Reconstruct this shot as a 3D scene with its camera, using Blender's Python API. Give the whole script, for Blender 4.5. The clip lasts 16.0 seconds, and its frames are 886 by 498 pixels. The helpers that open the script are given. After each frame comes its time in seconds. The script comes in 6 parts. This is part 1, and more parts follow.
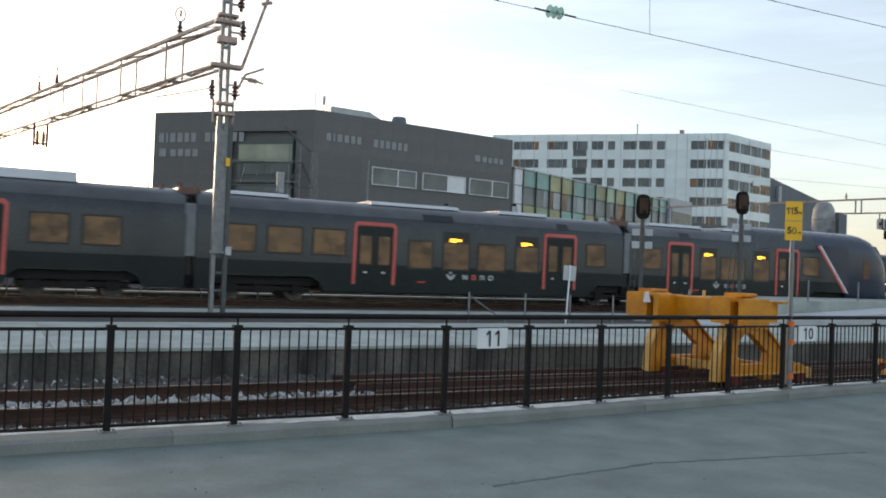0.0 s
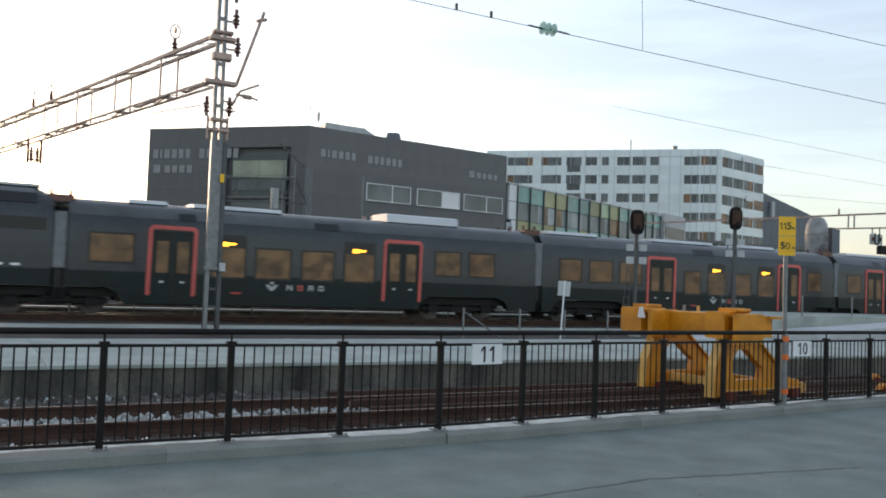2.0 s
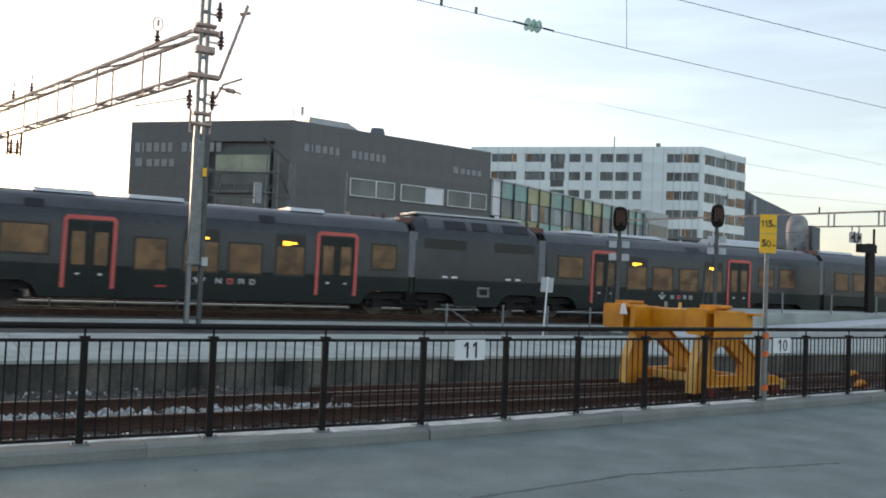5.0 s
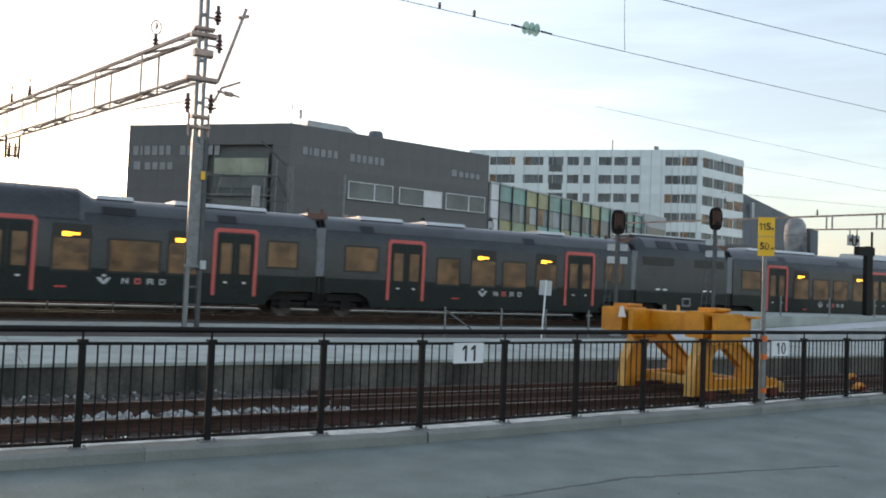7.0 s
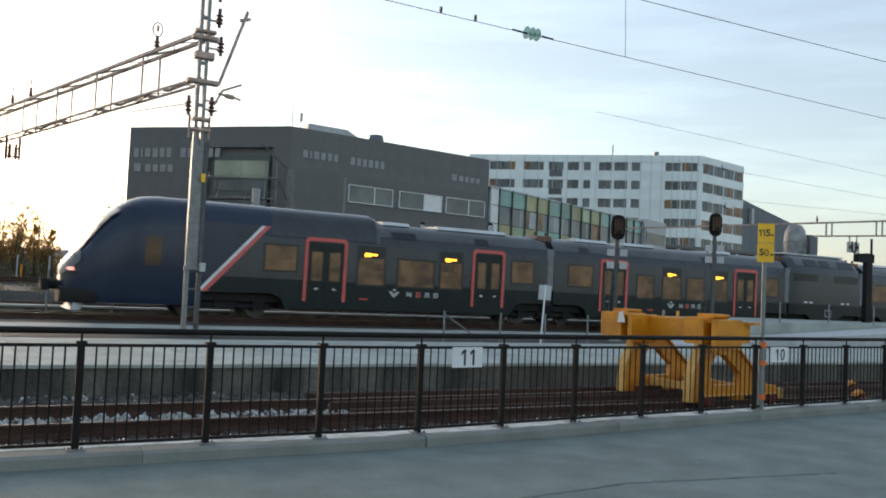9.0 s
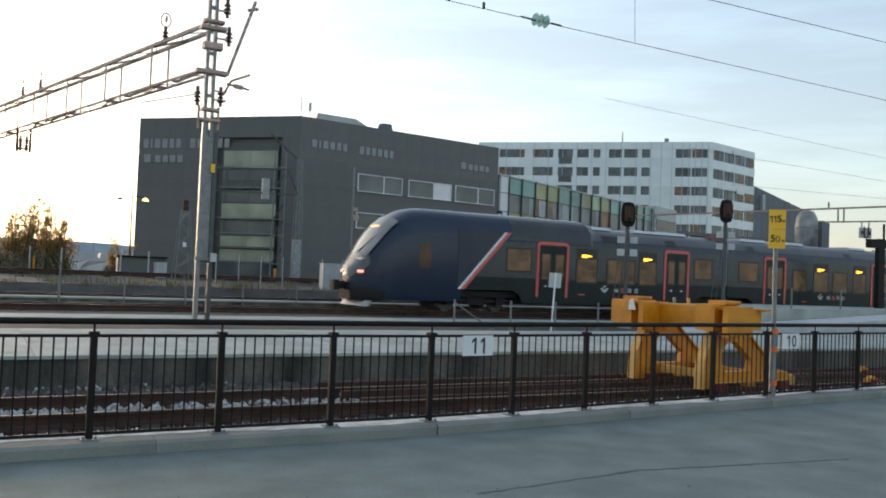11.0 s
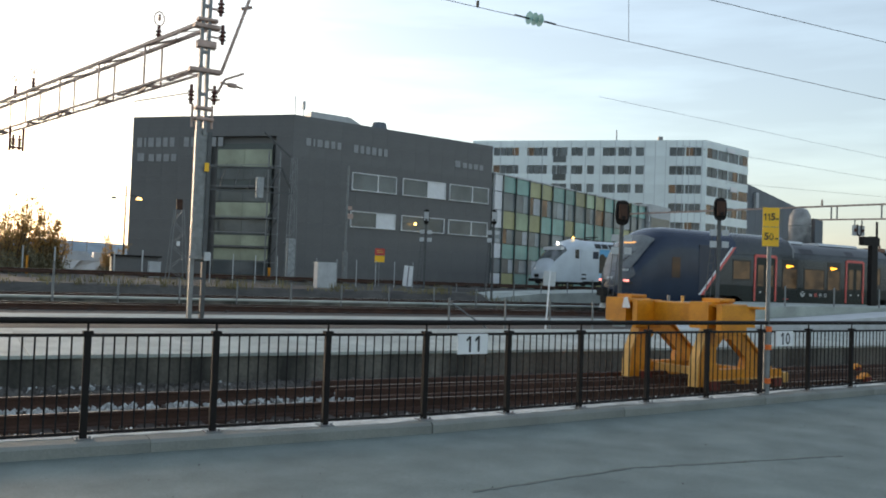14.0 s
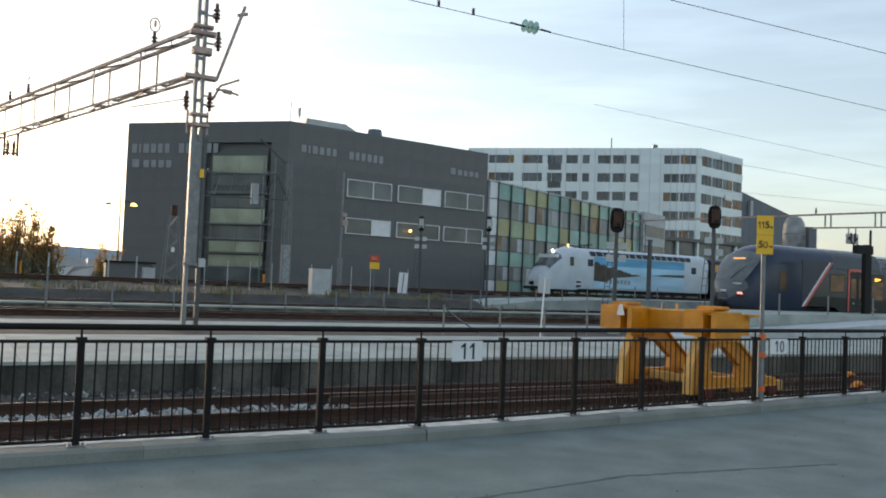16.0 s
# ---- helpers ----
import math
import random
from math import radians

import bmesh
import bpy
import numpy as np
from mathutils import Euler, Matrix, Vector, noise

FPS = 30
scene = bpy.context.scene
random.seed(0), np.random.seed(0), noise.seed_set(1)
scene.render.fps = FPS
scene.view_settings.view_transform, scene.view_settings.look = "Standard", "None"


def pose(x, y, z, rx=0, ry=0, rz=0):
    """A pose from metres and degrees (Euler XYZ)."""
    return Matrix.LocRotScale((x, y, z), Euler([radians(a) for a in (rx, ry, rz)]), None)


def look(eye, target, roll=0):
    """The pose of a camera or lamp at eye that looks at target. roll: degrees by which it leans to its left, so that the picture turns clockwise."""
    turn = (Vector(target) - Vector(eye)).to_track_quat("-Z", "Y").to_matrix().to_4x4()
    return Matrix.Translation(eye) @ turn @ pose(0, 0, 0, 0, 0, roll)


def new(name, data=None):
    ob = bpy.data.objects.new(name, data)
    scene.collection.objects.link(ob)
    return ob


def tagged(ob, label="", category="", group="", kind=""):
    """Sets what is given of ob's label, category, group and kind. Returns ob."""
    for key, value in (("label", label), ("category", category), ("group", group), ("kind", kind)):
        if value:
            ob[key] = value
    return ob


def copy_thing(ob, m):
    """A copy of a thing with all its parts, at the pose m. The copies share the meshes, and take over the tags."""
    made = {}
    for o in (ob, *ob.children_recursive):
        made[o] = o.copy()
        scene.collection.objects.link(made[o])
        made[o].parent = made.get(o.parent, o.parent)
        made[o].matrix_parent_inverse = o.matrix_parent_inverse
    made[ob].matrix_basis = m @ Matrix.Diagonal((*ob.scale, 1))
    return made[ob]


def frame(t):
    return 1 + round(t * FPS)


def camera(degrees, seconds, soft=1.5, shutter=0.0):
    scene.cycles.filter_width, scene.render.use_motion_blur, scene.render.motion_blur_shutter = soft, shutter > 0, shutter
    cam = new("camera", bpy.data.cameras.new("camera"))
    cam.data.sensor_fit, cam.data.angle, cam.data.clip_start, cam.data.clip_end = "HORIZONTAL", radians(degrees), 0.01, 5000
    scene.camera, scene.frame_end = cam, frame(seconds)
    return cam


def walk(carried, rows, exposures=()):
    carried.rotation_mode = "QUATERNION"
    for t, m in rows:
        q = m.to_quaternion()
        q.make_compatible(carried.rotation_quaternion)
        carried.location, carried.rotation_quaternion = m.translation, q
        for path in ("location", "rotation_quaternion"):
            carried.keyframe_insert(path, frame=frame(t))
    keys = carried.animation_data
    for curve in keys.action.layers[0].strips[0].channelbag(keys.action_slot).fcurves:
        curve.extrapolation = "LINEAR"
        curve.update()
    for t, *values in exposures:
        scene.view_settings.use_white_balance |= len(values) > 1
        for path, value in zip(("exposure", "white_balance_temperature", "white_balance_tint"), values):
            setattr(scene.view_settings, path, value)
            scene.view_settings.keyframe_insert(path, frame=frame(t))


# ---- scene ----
cam = camera(55.19, 16.0, soft=1.85, shutter=0.5)
EYE = (0.0, 0.0, 1.65)
# seconds, heading to the right of +y, tilt up, lean
AIM = [
    (0, 28.078, 1.398, 2.154), (0.5, 28.379, 1.585, 2.123), (1, 28.838, 1.666, 2.318), (1.5, 28.604, 2.061, 2.068),
    (2, 28.414, 2.475, 2.038), (2.5, 28.392, 2.469, 2.128), (3, 28.622, 2.237, 1.994), (3.5, 28.796, 2.224, 2.063),
    (4, 29.295, 2.157, 2.339), (6.5, 29.628, 2.412, 2.268), (7, 29.64, 2.441, 2.272), (7.5, 29.451, 2.424, 2.179),
    (8, 29.395, 2.546, 2.318), (8.5, 29.559, 2.506, 2.578), (9, 29.652, 2.714, 2.665), (11.5, 28.951, 1.814, 2.236),
    (12, 29.014, 1.838, 2.297), (12.5, 29.152, 1.777, 2.201), (13, 29.262, 1.806, 2.168), (13.5, 29.313, 1.865, 2.046),
    (14, 29.4, 1.829, 2.15), (14.5, 29.457, 1.805, 2.201), (15, 29.599, 1.963, 2.282), (15.5, 29.428, 2.195, 2.373),
    (16, 29.721, 2.314, 2.315),
]


def aim(yaw, pitch, roll):
    y, p = radians(yaw), radians(pitch)
    way = Vector((math.sin(y) * math.cos(p), math.cos(y) * math.cos(p), math.sin(p)))
    return look(EYE, Vector(EYE) + way * 10, roll)


walk(cam, [(t, aim(a, b, c)) for t, a, b, c in AIM], exposures=[(0, 1.68, 7050, 15), (8, 1.7, 7050, 15), (9, 1.53, 6800, 11), (16, 1.5, 6800, 11)])

# ---- sky and sun ----
SUN_AZ, SUN_EL = radians(-9.0), radians(9.0)
world = bpy.data.worlds.new("sky")
scene.world = world
world.use_nodes = True
wn = world.node_tree.nodes
sky = wn.new("ShaderNodeTexSky")
sky.sky_type = "NISHITA"
sky.sun_disc = False
sky.sun_elevation, sky.sun_rotation = SUN_EL, SUN_AZ
sky.air_density, sky.dust_density, sky.ozone_density = 1.2, 1.3, 2.4
wn["Background"].inputs["Strength"].default_value = 0.15
wl = world.node_tree.links
# thin veil of high cloud: paler blue with long faint streaks
pale = wn.new("ShaderNodeHueSaturation")
pale.inputs["Saturation"].default_value = 0.78
wl.new(sky.outputs[0], pale.inputs["Color"])
wtc = wn.new("ShaderNodeTexCoord")
wmap = wn.new("ShaderNodeMapping")
wmap.inputs["Scale"].default_value = (1.2, 1.2, 9.0)
wmap.inputs["Rotation"].default_value = (0.06, -0.08, 0)
wl.new(wtc.outputs["Generated"], wmap.inputs["Vector"])
cloud = wn.new("ShaderNodeTexNoise")
cloud.inputs["Scale"].default_value, cloud.inputs["Detail"].default_value, cloud.inputs["Roughness"].default_value = 2.2, 5.0, 0.55
wl.new(wmap.outputs["Vector"], cloud.inputs["Vector"])
crange = wn.new("ShaderNodeMapRange")
crange.inputs["From Min"].default_value, crange.inputs["From Max"].default_value = 0.42, 0.75
crange.inputs["To Min"].default_value, crange.inputs["To Max"].default_value = 0.96, 1.32
wl.new(cloud.outputs["Fac"], crange.inputs["Value"])
wl.new(crange.outputs["Result"], pale.inputs["Value"])
veil = wn.new("ShaderNodeMix")
veil.data_type = "RGBA"
veil.inputs[0].default_value = 0.52
veil.inputs[7].default_value = (0.93, 1.14, 1.44, 1)
wl.new(pale.outputs["Color"], veil.inputs[6])
wl.new(veil.outputs[2], wn["Background"].inputs["Color"])

sun = new("sun", bpy.data.lights.new("sun", "SUN"))
sun.data.energy, sun.data.angle, sun.data.color = 0.5, radians(10), (1.0, 0.74, 0.55)
sun_way = Vector((math.sin(SUN_AZ) * math.cos(SUN_EL), math.cos(SUN_AZ) * math.cos(SUN_EL), math.sin(SUN_EL)))
sun.matrix_world = look(sun_way * 50, (0, 0, 0))


# ---- materials ----
def mat(name, color, rough=0.6, metal=0.0, scale=3.0, var=0.25, bump=0.0, fine=40.0, emit=None, power=0.0, spec=0.5, stain=None, each=0.0, stretch=None):
    m = bpy.data.materials.new(name)
    m.use_nodes = True
    nt = m.node_tree
    n, lk = nt.nodes, nt.links
    b = n["Principled BSDF"]
    b.inputs["Roughness"].default_value = rough
    b.inputs["Metallic"].default_value = metal
    b.inputs["Specular IOR Level"].default_value = spec
    tc = n.new("ShaderNodeTexCoord")
    big = n.new("ShaderNodeTexNoise")
    big.inputs["Scale"].default_value = scale
    big.inputs["Detail"].default_value = 5
    where = tc.outputs["Object"]
    if stretch:
        mp = n.new("ShaderNodeMapping")
        mp.inputs["Scale"].default_value = stretch
        lk.new(where, mp.inputs["Vector"])
        where = mp.outputs["Vector"]
    lk.new(where, big.inputs["Vector"])
    small = n.new("ShaderNodeTexNoise")
    small.inputs["Scale"].default_value = fine
    small.inputs["Detail"].default_value = 3
    lk.new(tc.outputs["Object"], small.inputs["Vector"])
    ramp = n.new("ShaderNodeValToRGB")
    ramp.color_ramp.elements[0].position, ramp.color_ramp.elements[1].position = 0.3, 0.7
    lo = stain if stain else tuple(c * (1 - var) for c in color)
    ramp.color_ramp.elements[0].color = (*lo, 1)
    ramp.color_ramp.elements[1].color = (*[min(1, c * (1 + var * 0.6)) for c in color], 1)
    lk.new(big.outputs["Fac"], ramp.inputs["Fac"])
    mix = n.new("ShaderNodeMix")
    mix.data_type, mix.blend_type = "RGBA", "OVERLAY"
    mix.inputs["Factor"].default_value = min(0.6, var * 1.4)
    lk.new(ramp.outputs["Color"], mix.inputs["A"])
    lk.new(small.outputs["Fac"], mix.inputs["B"])
    out = mix.outputs["Result"]
    if each:
        info = n.new("ShaderNodeObjectInfo")
        mul = n.new("ShaderNodeMath")
        mul.operation = "MULTIPLY_ADD"
        mul.inputs[1].default_value, mul.inputs[2].default_value = each, 1 - each / 2
        lk.new(info.outputs["Random"], mul.inputs[0])
        hsv = n.new("ShaderNodeHueSaturation")
        lk.new(mul.outputs[0], hsv.inputs["Value"])
        lk.new(out, hsv.inputs["Color"])
        out = hsv.outputs["Color"]
    lk.new(out, b.inputs["Base Color"])
    rr = n.new("ShaderNodeMapRange")
    rr.inputs["To Min"].default_value, rr.inputs["To Max"].default_value = max(0.02, rough - 0.12), min(1, rough + 0.12)
    lk.new(small.outputs["Fac"], rr.inputs["Value"])
    lk.new(rr.outputs["Result"], b.inputs["Roughness"])
    if bump:
        bp = n.new("ShaderNodeBump")
        bp.inputs["Strength"].default_value = bump
        bp.inputs["Distance"].default_value = 0.02
        lk.new(small.outputs["Fac"], bp.inputs["Height"])
        lk.new(bp.outputs["Normal"], b.inputs["Normal"])
    if emit:
        b.inputs["Emission Color"].default_value = (*emit, 1)
        b.inputs["Emission Strength"].default_value = power
    return m


def lit_window(name, warm, power, scale):
    """Dark glass that glows itself in place of a lamp-lit carriage or room, uneven as seats and walls are."""
    m = mat(name, (0.02, 0.022, 0.024), 0.1, 0, 2, 0.2)
    n, lk = m.node_tree.nodes, m.node_tree.links
    b = n["Principled BSDF"]
    tc = n.new("ShaderNodeTexCoord")
    mp = n.new("ShaderNodeMapping")
    mp.inputs["Scale"].default_value = scale
    lk.new(tc.outputs["Object"], mp.inputs["Vector"])
    nz = n.new("ShaderNodeTexNoise")
    nz.inputs["Scale"].default_value, nz.inputs["Detail"].default_value = 1.0, 2.0
    lk.new(mp.outputs["Vector"], nz.inputs["Vector"])
    rp = n.new("ShaderNodeValToRGB")
    e = rp.color_ramp.elements
    e[0].position, e[0].color = 0.34, (*[c * 0.28 for c in warm], 1)
    e[1].position, e[1].color = 0.66, (*warm, 1)
    # blocks like seats and panels, painted into the glow of the pane
    cells = n.new("ShaderNodeTexVoronoi")
    cells.distance = "CHEBYCHEV"
    cells.inputs["Scale"].default_value = 1.7
    lk.new(mp.outputs["Vector"], cells.inputs["Vector"])
    grey = n.new("ShaderNodeRGBToBW")
    lk.new(cells.outputs["Color"], grey.inputs[0])
    blend = n.new("ShaderNodeMix")
    blend.inputs[0].default_value = 0.28
    lk.new(nz.outputs["Fac"], blend.inputs[2])
    lk.new(grey.outputs[0], blend.inputs[3])
    lk.new(blend.outputs[0], rp.inputs["Fac"])
    lk.new(rp.outputs["Color"], b.inputs["Emission Color"])
    b.inputs["Specular IOR Level"].default_value = 0.3
    b.inputs["Emission Strength"].default_value = power
    return m


M = {}
M["asphalt"] = mat("asphalt", (0.168, 0.205, 0.186), 0.72, 0, 1.5, 0.3, 0.35, 65, stain=(0.125, 0.155, 0.141))
M["asphalt_dark"] = mat("dark_seam_asphalt", (0.125, 0.145, 0.13), 0.85, 0, 6.0, 0.3, 0.4, 50)
M["ballast"] = mat("ballast", (0.062, 0.052, 0.042), 0.9, 0, 0.6, 0.4, 0.6, 18)
M["bank"] = mat("grey_brown_gravel", (0.062, 0.058, 0.049), 0.9, 0, 0.9, 0.5, 1.0, 5)
M["pale_stones"] = mat("pale_ballast_stone", (0.46, 0.47, 0.45), 0.85, 0, 6, 0.6, 0.4, 30)
M["chalk"] = mat("chalky_white_stone", (0.68, 0.69, 0.65), 0.85, 0, 3, 0.4, 0.4, 30)
M["stones"] = mat("ballast_stone", (0.11, 0.1, 0.088), 0.85, 0, 3, 0.6, 0.4, 30)
M["concrete"] = mat("pale_concrete", (0.38, 0.415, 0.375), 0.8, 0, 0.8, 0.3, 0.25, 30)
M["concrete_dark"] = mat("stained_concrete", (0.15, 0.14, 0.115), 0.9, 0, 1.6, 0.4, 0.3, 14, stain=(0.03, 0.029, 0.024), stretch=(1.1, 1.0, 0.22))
M["kerb"] = mat("kerb_concrete", (0.225, 0.235, 0.212), 0.85, 0, 1.6, 0.16, 0.3, 60)
M["rust"] = mat("rusty_rail", (0.07, 0.033, 0.02), 0.8, 0.1, 2.5, 0.4, 0.2, 60)
M["railhead"] = mat("worn_rail_head", (0.42, 0.4, 0.38), 0.35, 0.9, 4, 0.2)
M["sleeper"] = mat("weathered_sleeper", (0.06, 0.043, 0.033), 0.9, 0, 4, 0.4, 0.3, 40)
M["black"] = mat("black_paint", (0.013, 0.011, 0.0105), 0.6, 0, 4, 0.3, spec=0.2)
M["galv"] = mat("galvanised_steel", (0.23, 0.24, 0.24), 0.5, 0.5, 6, 0.22, 0, 60)
M["steel_dark"] = mat("dark_weathered_steel", (0.1, 0.105, 0.105), 0.6, 0.3, 5, 0.25)
# galvanised steel with the pinkish low-sun glow put into its colour
M["galv_warm"] = mat("warm_lit_galvanised_steel", (0.5, 0.36, 0.3), 0.55, 0.2, 4, 0.35, 0, 50)
M["galv_pale"] = mat("pale_zinc_steel", (0.34, 0.36, 0.36), 0.5, 0.2, 5, 0.2)
M["insulator"] = mat("brown_porcelain", (0.12, 0.04, 0.03), 0.25, 0, 6, 0.2)
M["glass_ins"] = mat("green_glass_insulator", (0.25, 0.5, 0.45), 0.15, 0, 6, 0.15)
M["wire"] = mat("copper_wire", (0.06, 0.065, 0.06), 0.6, 0.4, 3, 0.2)
M["yellow"] = mat("yellow_paint", (0.68, 0.27, 0.008), 0.45, 0, 2.5, 0.25, 0.05, 30, stain=(0.48, 0.17, 0.008))
M["yellow_pale"] = mat("pale_yellow_paint", (0.72, 0.4, 0.1), 0.55, 0, 3, 0.25)
M["red_clamp"] = mat("red_brown_clamp", (0.16, 0.025, 0.015), 0.7, 0, 5, 0.3)
M["sign_yellow"] = mat("yellow_sign", (1.0, 0.54, 0.02), 0.4, 0, 3, 0.06)
M["orange"] = mat("orange_reflector", (0.85, 0.17, 0.03), 0.35, 0, 3, 0.1)
M["white"] = mat("white_enamel", (0.78, 0.79, 0.79), 0.4, 0, 3, 0.07)
M["white_dirty"] = mat("grey_white_paint", (0.5, 0.52, 0.52), 0.55, 0, 2, 0.15)
M["ink"] = mat("black_lettering", (0.02, 0.02, 0.022), 0.5, 0, 3, 0.1)
M["red"] = mat("red_sign", (0.6, 0.06, 0.05), 0.45, 0, 3, 0.1)
M["body"] = mat("slate_train_paint", (0.042, 0.048, 0.052), 0.26, 0, 1.2, 0.2, 0, 30, spec=0.4, stain=(0.034, 0.039, 0.043))
M["body_low"] = mat("dark_green_train_paint", (0.0085, 0.017, 0.018), 0.3, 0, 1.2, 0.25, 0, 30, spec=0.25)
M["roof"] = mat("dusty_train_roof", (0.075, 0.082, 0.086), 0.36, 0, 1.0, 0.3, 0.05, 20)
# pale equipment covers; their near-white also paints the sky highlight along the roof
M["roof_light"] = mat("rim_highlight_roof_cover", (0.6, 0.62, 0.63), 0.45, 0, 1.0, 0.12)
M["navy"] = mat("navy_train_paint", (0.019, 0.032, 0.06), 0.24, 0, 1.2, 0.15, spec=0.4)
M["pink"] = mat("coral_red_paint", (0.68, 0.12, 0.1), 0.45, 0, 2, 0.08)
M["bellows"] = mat("grey_rubber_bellows", (0.2, 0.21, 0.215), 0.7, 0, 4, 0.2)
M["under"] = mat("black_underframe", (0.012, 0.011, 0.01), 0.8, 0, 4, 0.4, 0.2, 20)
M["wheel"] = mat("wheel_steel", (0.1, 0.09, 0.085), 0.5, 0.7, 4, 0.3)
M["frame_dark"] = mat("dark_window_frame", (0.01, 0.011, 0.012), 0.35, 0, 3, 0.2)
M["pane"] = lit_window("train_pane", (1.0, 0.66, 0.32), 0.027, (1.3, 1.3, 1.9))
M["pane_dim"] = lit_window("dim_train_pane", (1.0, 0.55, 0.2), 0.014, (1.3, 1.3, 1.9))
M["led"] = mat("amber_display", (0.1, 0.05, 0.01), 0.4, 0, 3, 0.05, emit=(1.0, 0.42, 0.03), power=1.3)
M["led_soft"] = mat("orange_destination_display", (0.1, 0.05, 0.02), 0.4, 0, 3, 0.05, emit=(1.0, 0.5, 0.18), power=0.42)
M["tail"] = mat("red_tail_lamp", (0.4, 0.05, 0.05), 0.3, 0, 3, 0.05, emit=(1.0, 0.3, 0.26), power=0.8)
M["headlamp"] = mat("headlamp", (0.7, 0.7, 0.65), 0.2, 0, 3, 0.05, emit=(1.0, 0.93, 0.8), power=2.0)
M["amber_lamp"] = mat("sodium_lamp", (0.6, 0.4, 0.1), 0.3, 0, 3, 0.05, emit=(1.0, 0.6, 0.16), power=2.0)
M["glass"] = mat("dark_glass", (0.03, 0.036, 0.04), 0.06, 0, 2, 0.25)
M["windscreen"] = mat("windscreen_glass", (0.11, 0.125, 0.125), 0.04, 0, 2, 0.3, spec=0.7)
M["cladding"] = mat("charcoal_cladding", (0.134, 0.135, 0.132), 0.5, 0, 0.25, 0.12, 0, 6, each=0.05, stretch=(1, 1, 3))
M["letters"] = mat("dull_grey_sign_letters", (0.3, 0.31, 0.31), 0.5, 0, 2, 0.12)
M["wpane"] = mat("office_glass", (0.11, 0.125, 0.13), 0.08, 0, 0.3, 0.45, each=0.7)
M["wpane_b"] = lit_window("lit_office_glass", (0.9, 0.6, 0.32), 0.035, (0.5, 0.5, 0.5))
M["facade"] = mat("pale_blue_panel", (0.8, 0.88, 0.87), 0.22, 0, 0.2, 0.1, 0, 4, each=0.08)
M["facade_joint"] = mat("grey_panel_joint", (0.5, 0.55, 0.56), 0.6, 0, 1, 0.1)
M["g_teal"] = mat("teal_glass_panel", (0.2, 0.38, 0.34), 0.15, 0, 0.4, 0.25, each=0.5)
M["g_yellow"] = mat("yellow_green_glass_panel", (0.38, 0.38, 0.19), 0.15, 0, 0.4, 0.25, each=0.5)
M["g_green"] = mat("green_glass_panel", (0.3, 0.4, 0.26), 0.15, 0, 0.4, 0.25, each=0.5)
M["g_grey"] = mat("grey_glass_panel", (0.24, 0.28, 0.29), 0.12, 0, 0.4, 0.3, each=0.6)
M["mullion"] = mat("dark_mullion", (0.09, 0.105, 0.1), 0.4, 0.3, 1, 0.1)
M["blue_shed"] = mat("blue_grey_cladding", (0.13, 0.15, 0.17), 0.6, 0, 0.15, 0.12)
M["loco"] = mat("silver_grey_loco_paint", (0.58, 0.64, 0.68), 0.35, 0, 0.8, 0.12)
M["mur_sky"] = mat("mural_sky_blue", (0.12, 0.42, 0.68), 0.35, 0, 0.5, 0.3, stretch=(0.6, 1, 3))
M["mur_haze"] = mat("mural_pale_sky", (0.4, 0.68, 0.85), 0.35, 0, 0.5, 0.25, stretch=(0.6, 1, 3))
M["mur_sea"] = mat("mural_sea_blue", (0.45, 0.7, 0.85), 0.35, 0, 0.5, 0.25, stretch=(0.5, 1, 3))
M["fjord"] = mat("grey_blue_water", (0.3, 0.42, 0.5), 0.3, 0, 0.02, 0.2, 0, 0.4)
M["mur_land"] = mat("mural_brown_shore", (0.07, 0.055, 0.035), 0.5, 0, 1.5, 0.5)
M["bark"] = mat("bark", (0.11, 0.075, 0.055), 0.9, 0, 6, 0.3, 0.4, 30)
# upper leaves: the low sun behind them is put into the reddish colour
M["leaf"] = mat("backlit_autumn_leaf", (0.36, 0.26, 0.12), 0.7, 0, 1.2, 0.5, 0, 8, each=0.3)
leaf_nodes, leaf_links = M["leaf"].node_tree.nodes, M["leaf"].node_tree.links
thin = leaf_nodes.new("ShaderNodeBsdfTranslucent")
thin.inputs["Color"].default_value = (0.5, 0.32, 0.11, 1)
blend_ = leaf_nodes.new("ShaderNodeMixShader")
blend_.inputs[0].default_value = 0.65
leaf_links.new(leaf_nodes["Principled BSDF"].outputs[0], blend_.inputs[1])
leaf_links.new(thin.outputs[0], blend_.inputs[2])
leaf_links.new(blend_.outputs[0], leaf_nodes["Material Output"].inputs["Surface"])
# distance haze is mixed into the hill colour as pale blue-grey
M["hill"] = mat("haze_tinted_hill", (0.33, 0.39, 0.43), 1.0, 0, 0.004, 0.2, 0, 0.03)
# lower leaves: haze is mixed into the olive colour
M["leaf_low"] = mat("hazed_olive_leaf", (0.24, 0.21, 0.12), 0.7, 0, 1.2, 0.5, 0, 8)
M["weed"] = mat("dry_weed", (0.2, 0.17, 0.07), 0.8, 0, 1.0, 0.6, 0, 6)
M["rail_dull"] = mat("dull_rail_head", (0.15, 0.105, 0.08), 0.55, 0.4, 4, 0.3)
M["cab_grey"] = mat("silver_grey_cab_paint", (0.11, 0.118, 0.125), 0.25, 0.1, 1.5, 0.15)
M["lime"] = mat("pale_green_glazing", (0.34, 0.37, 0.27), 0.2, 0, 0.5, 0.3, each=0.3)
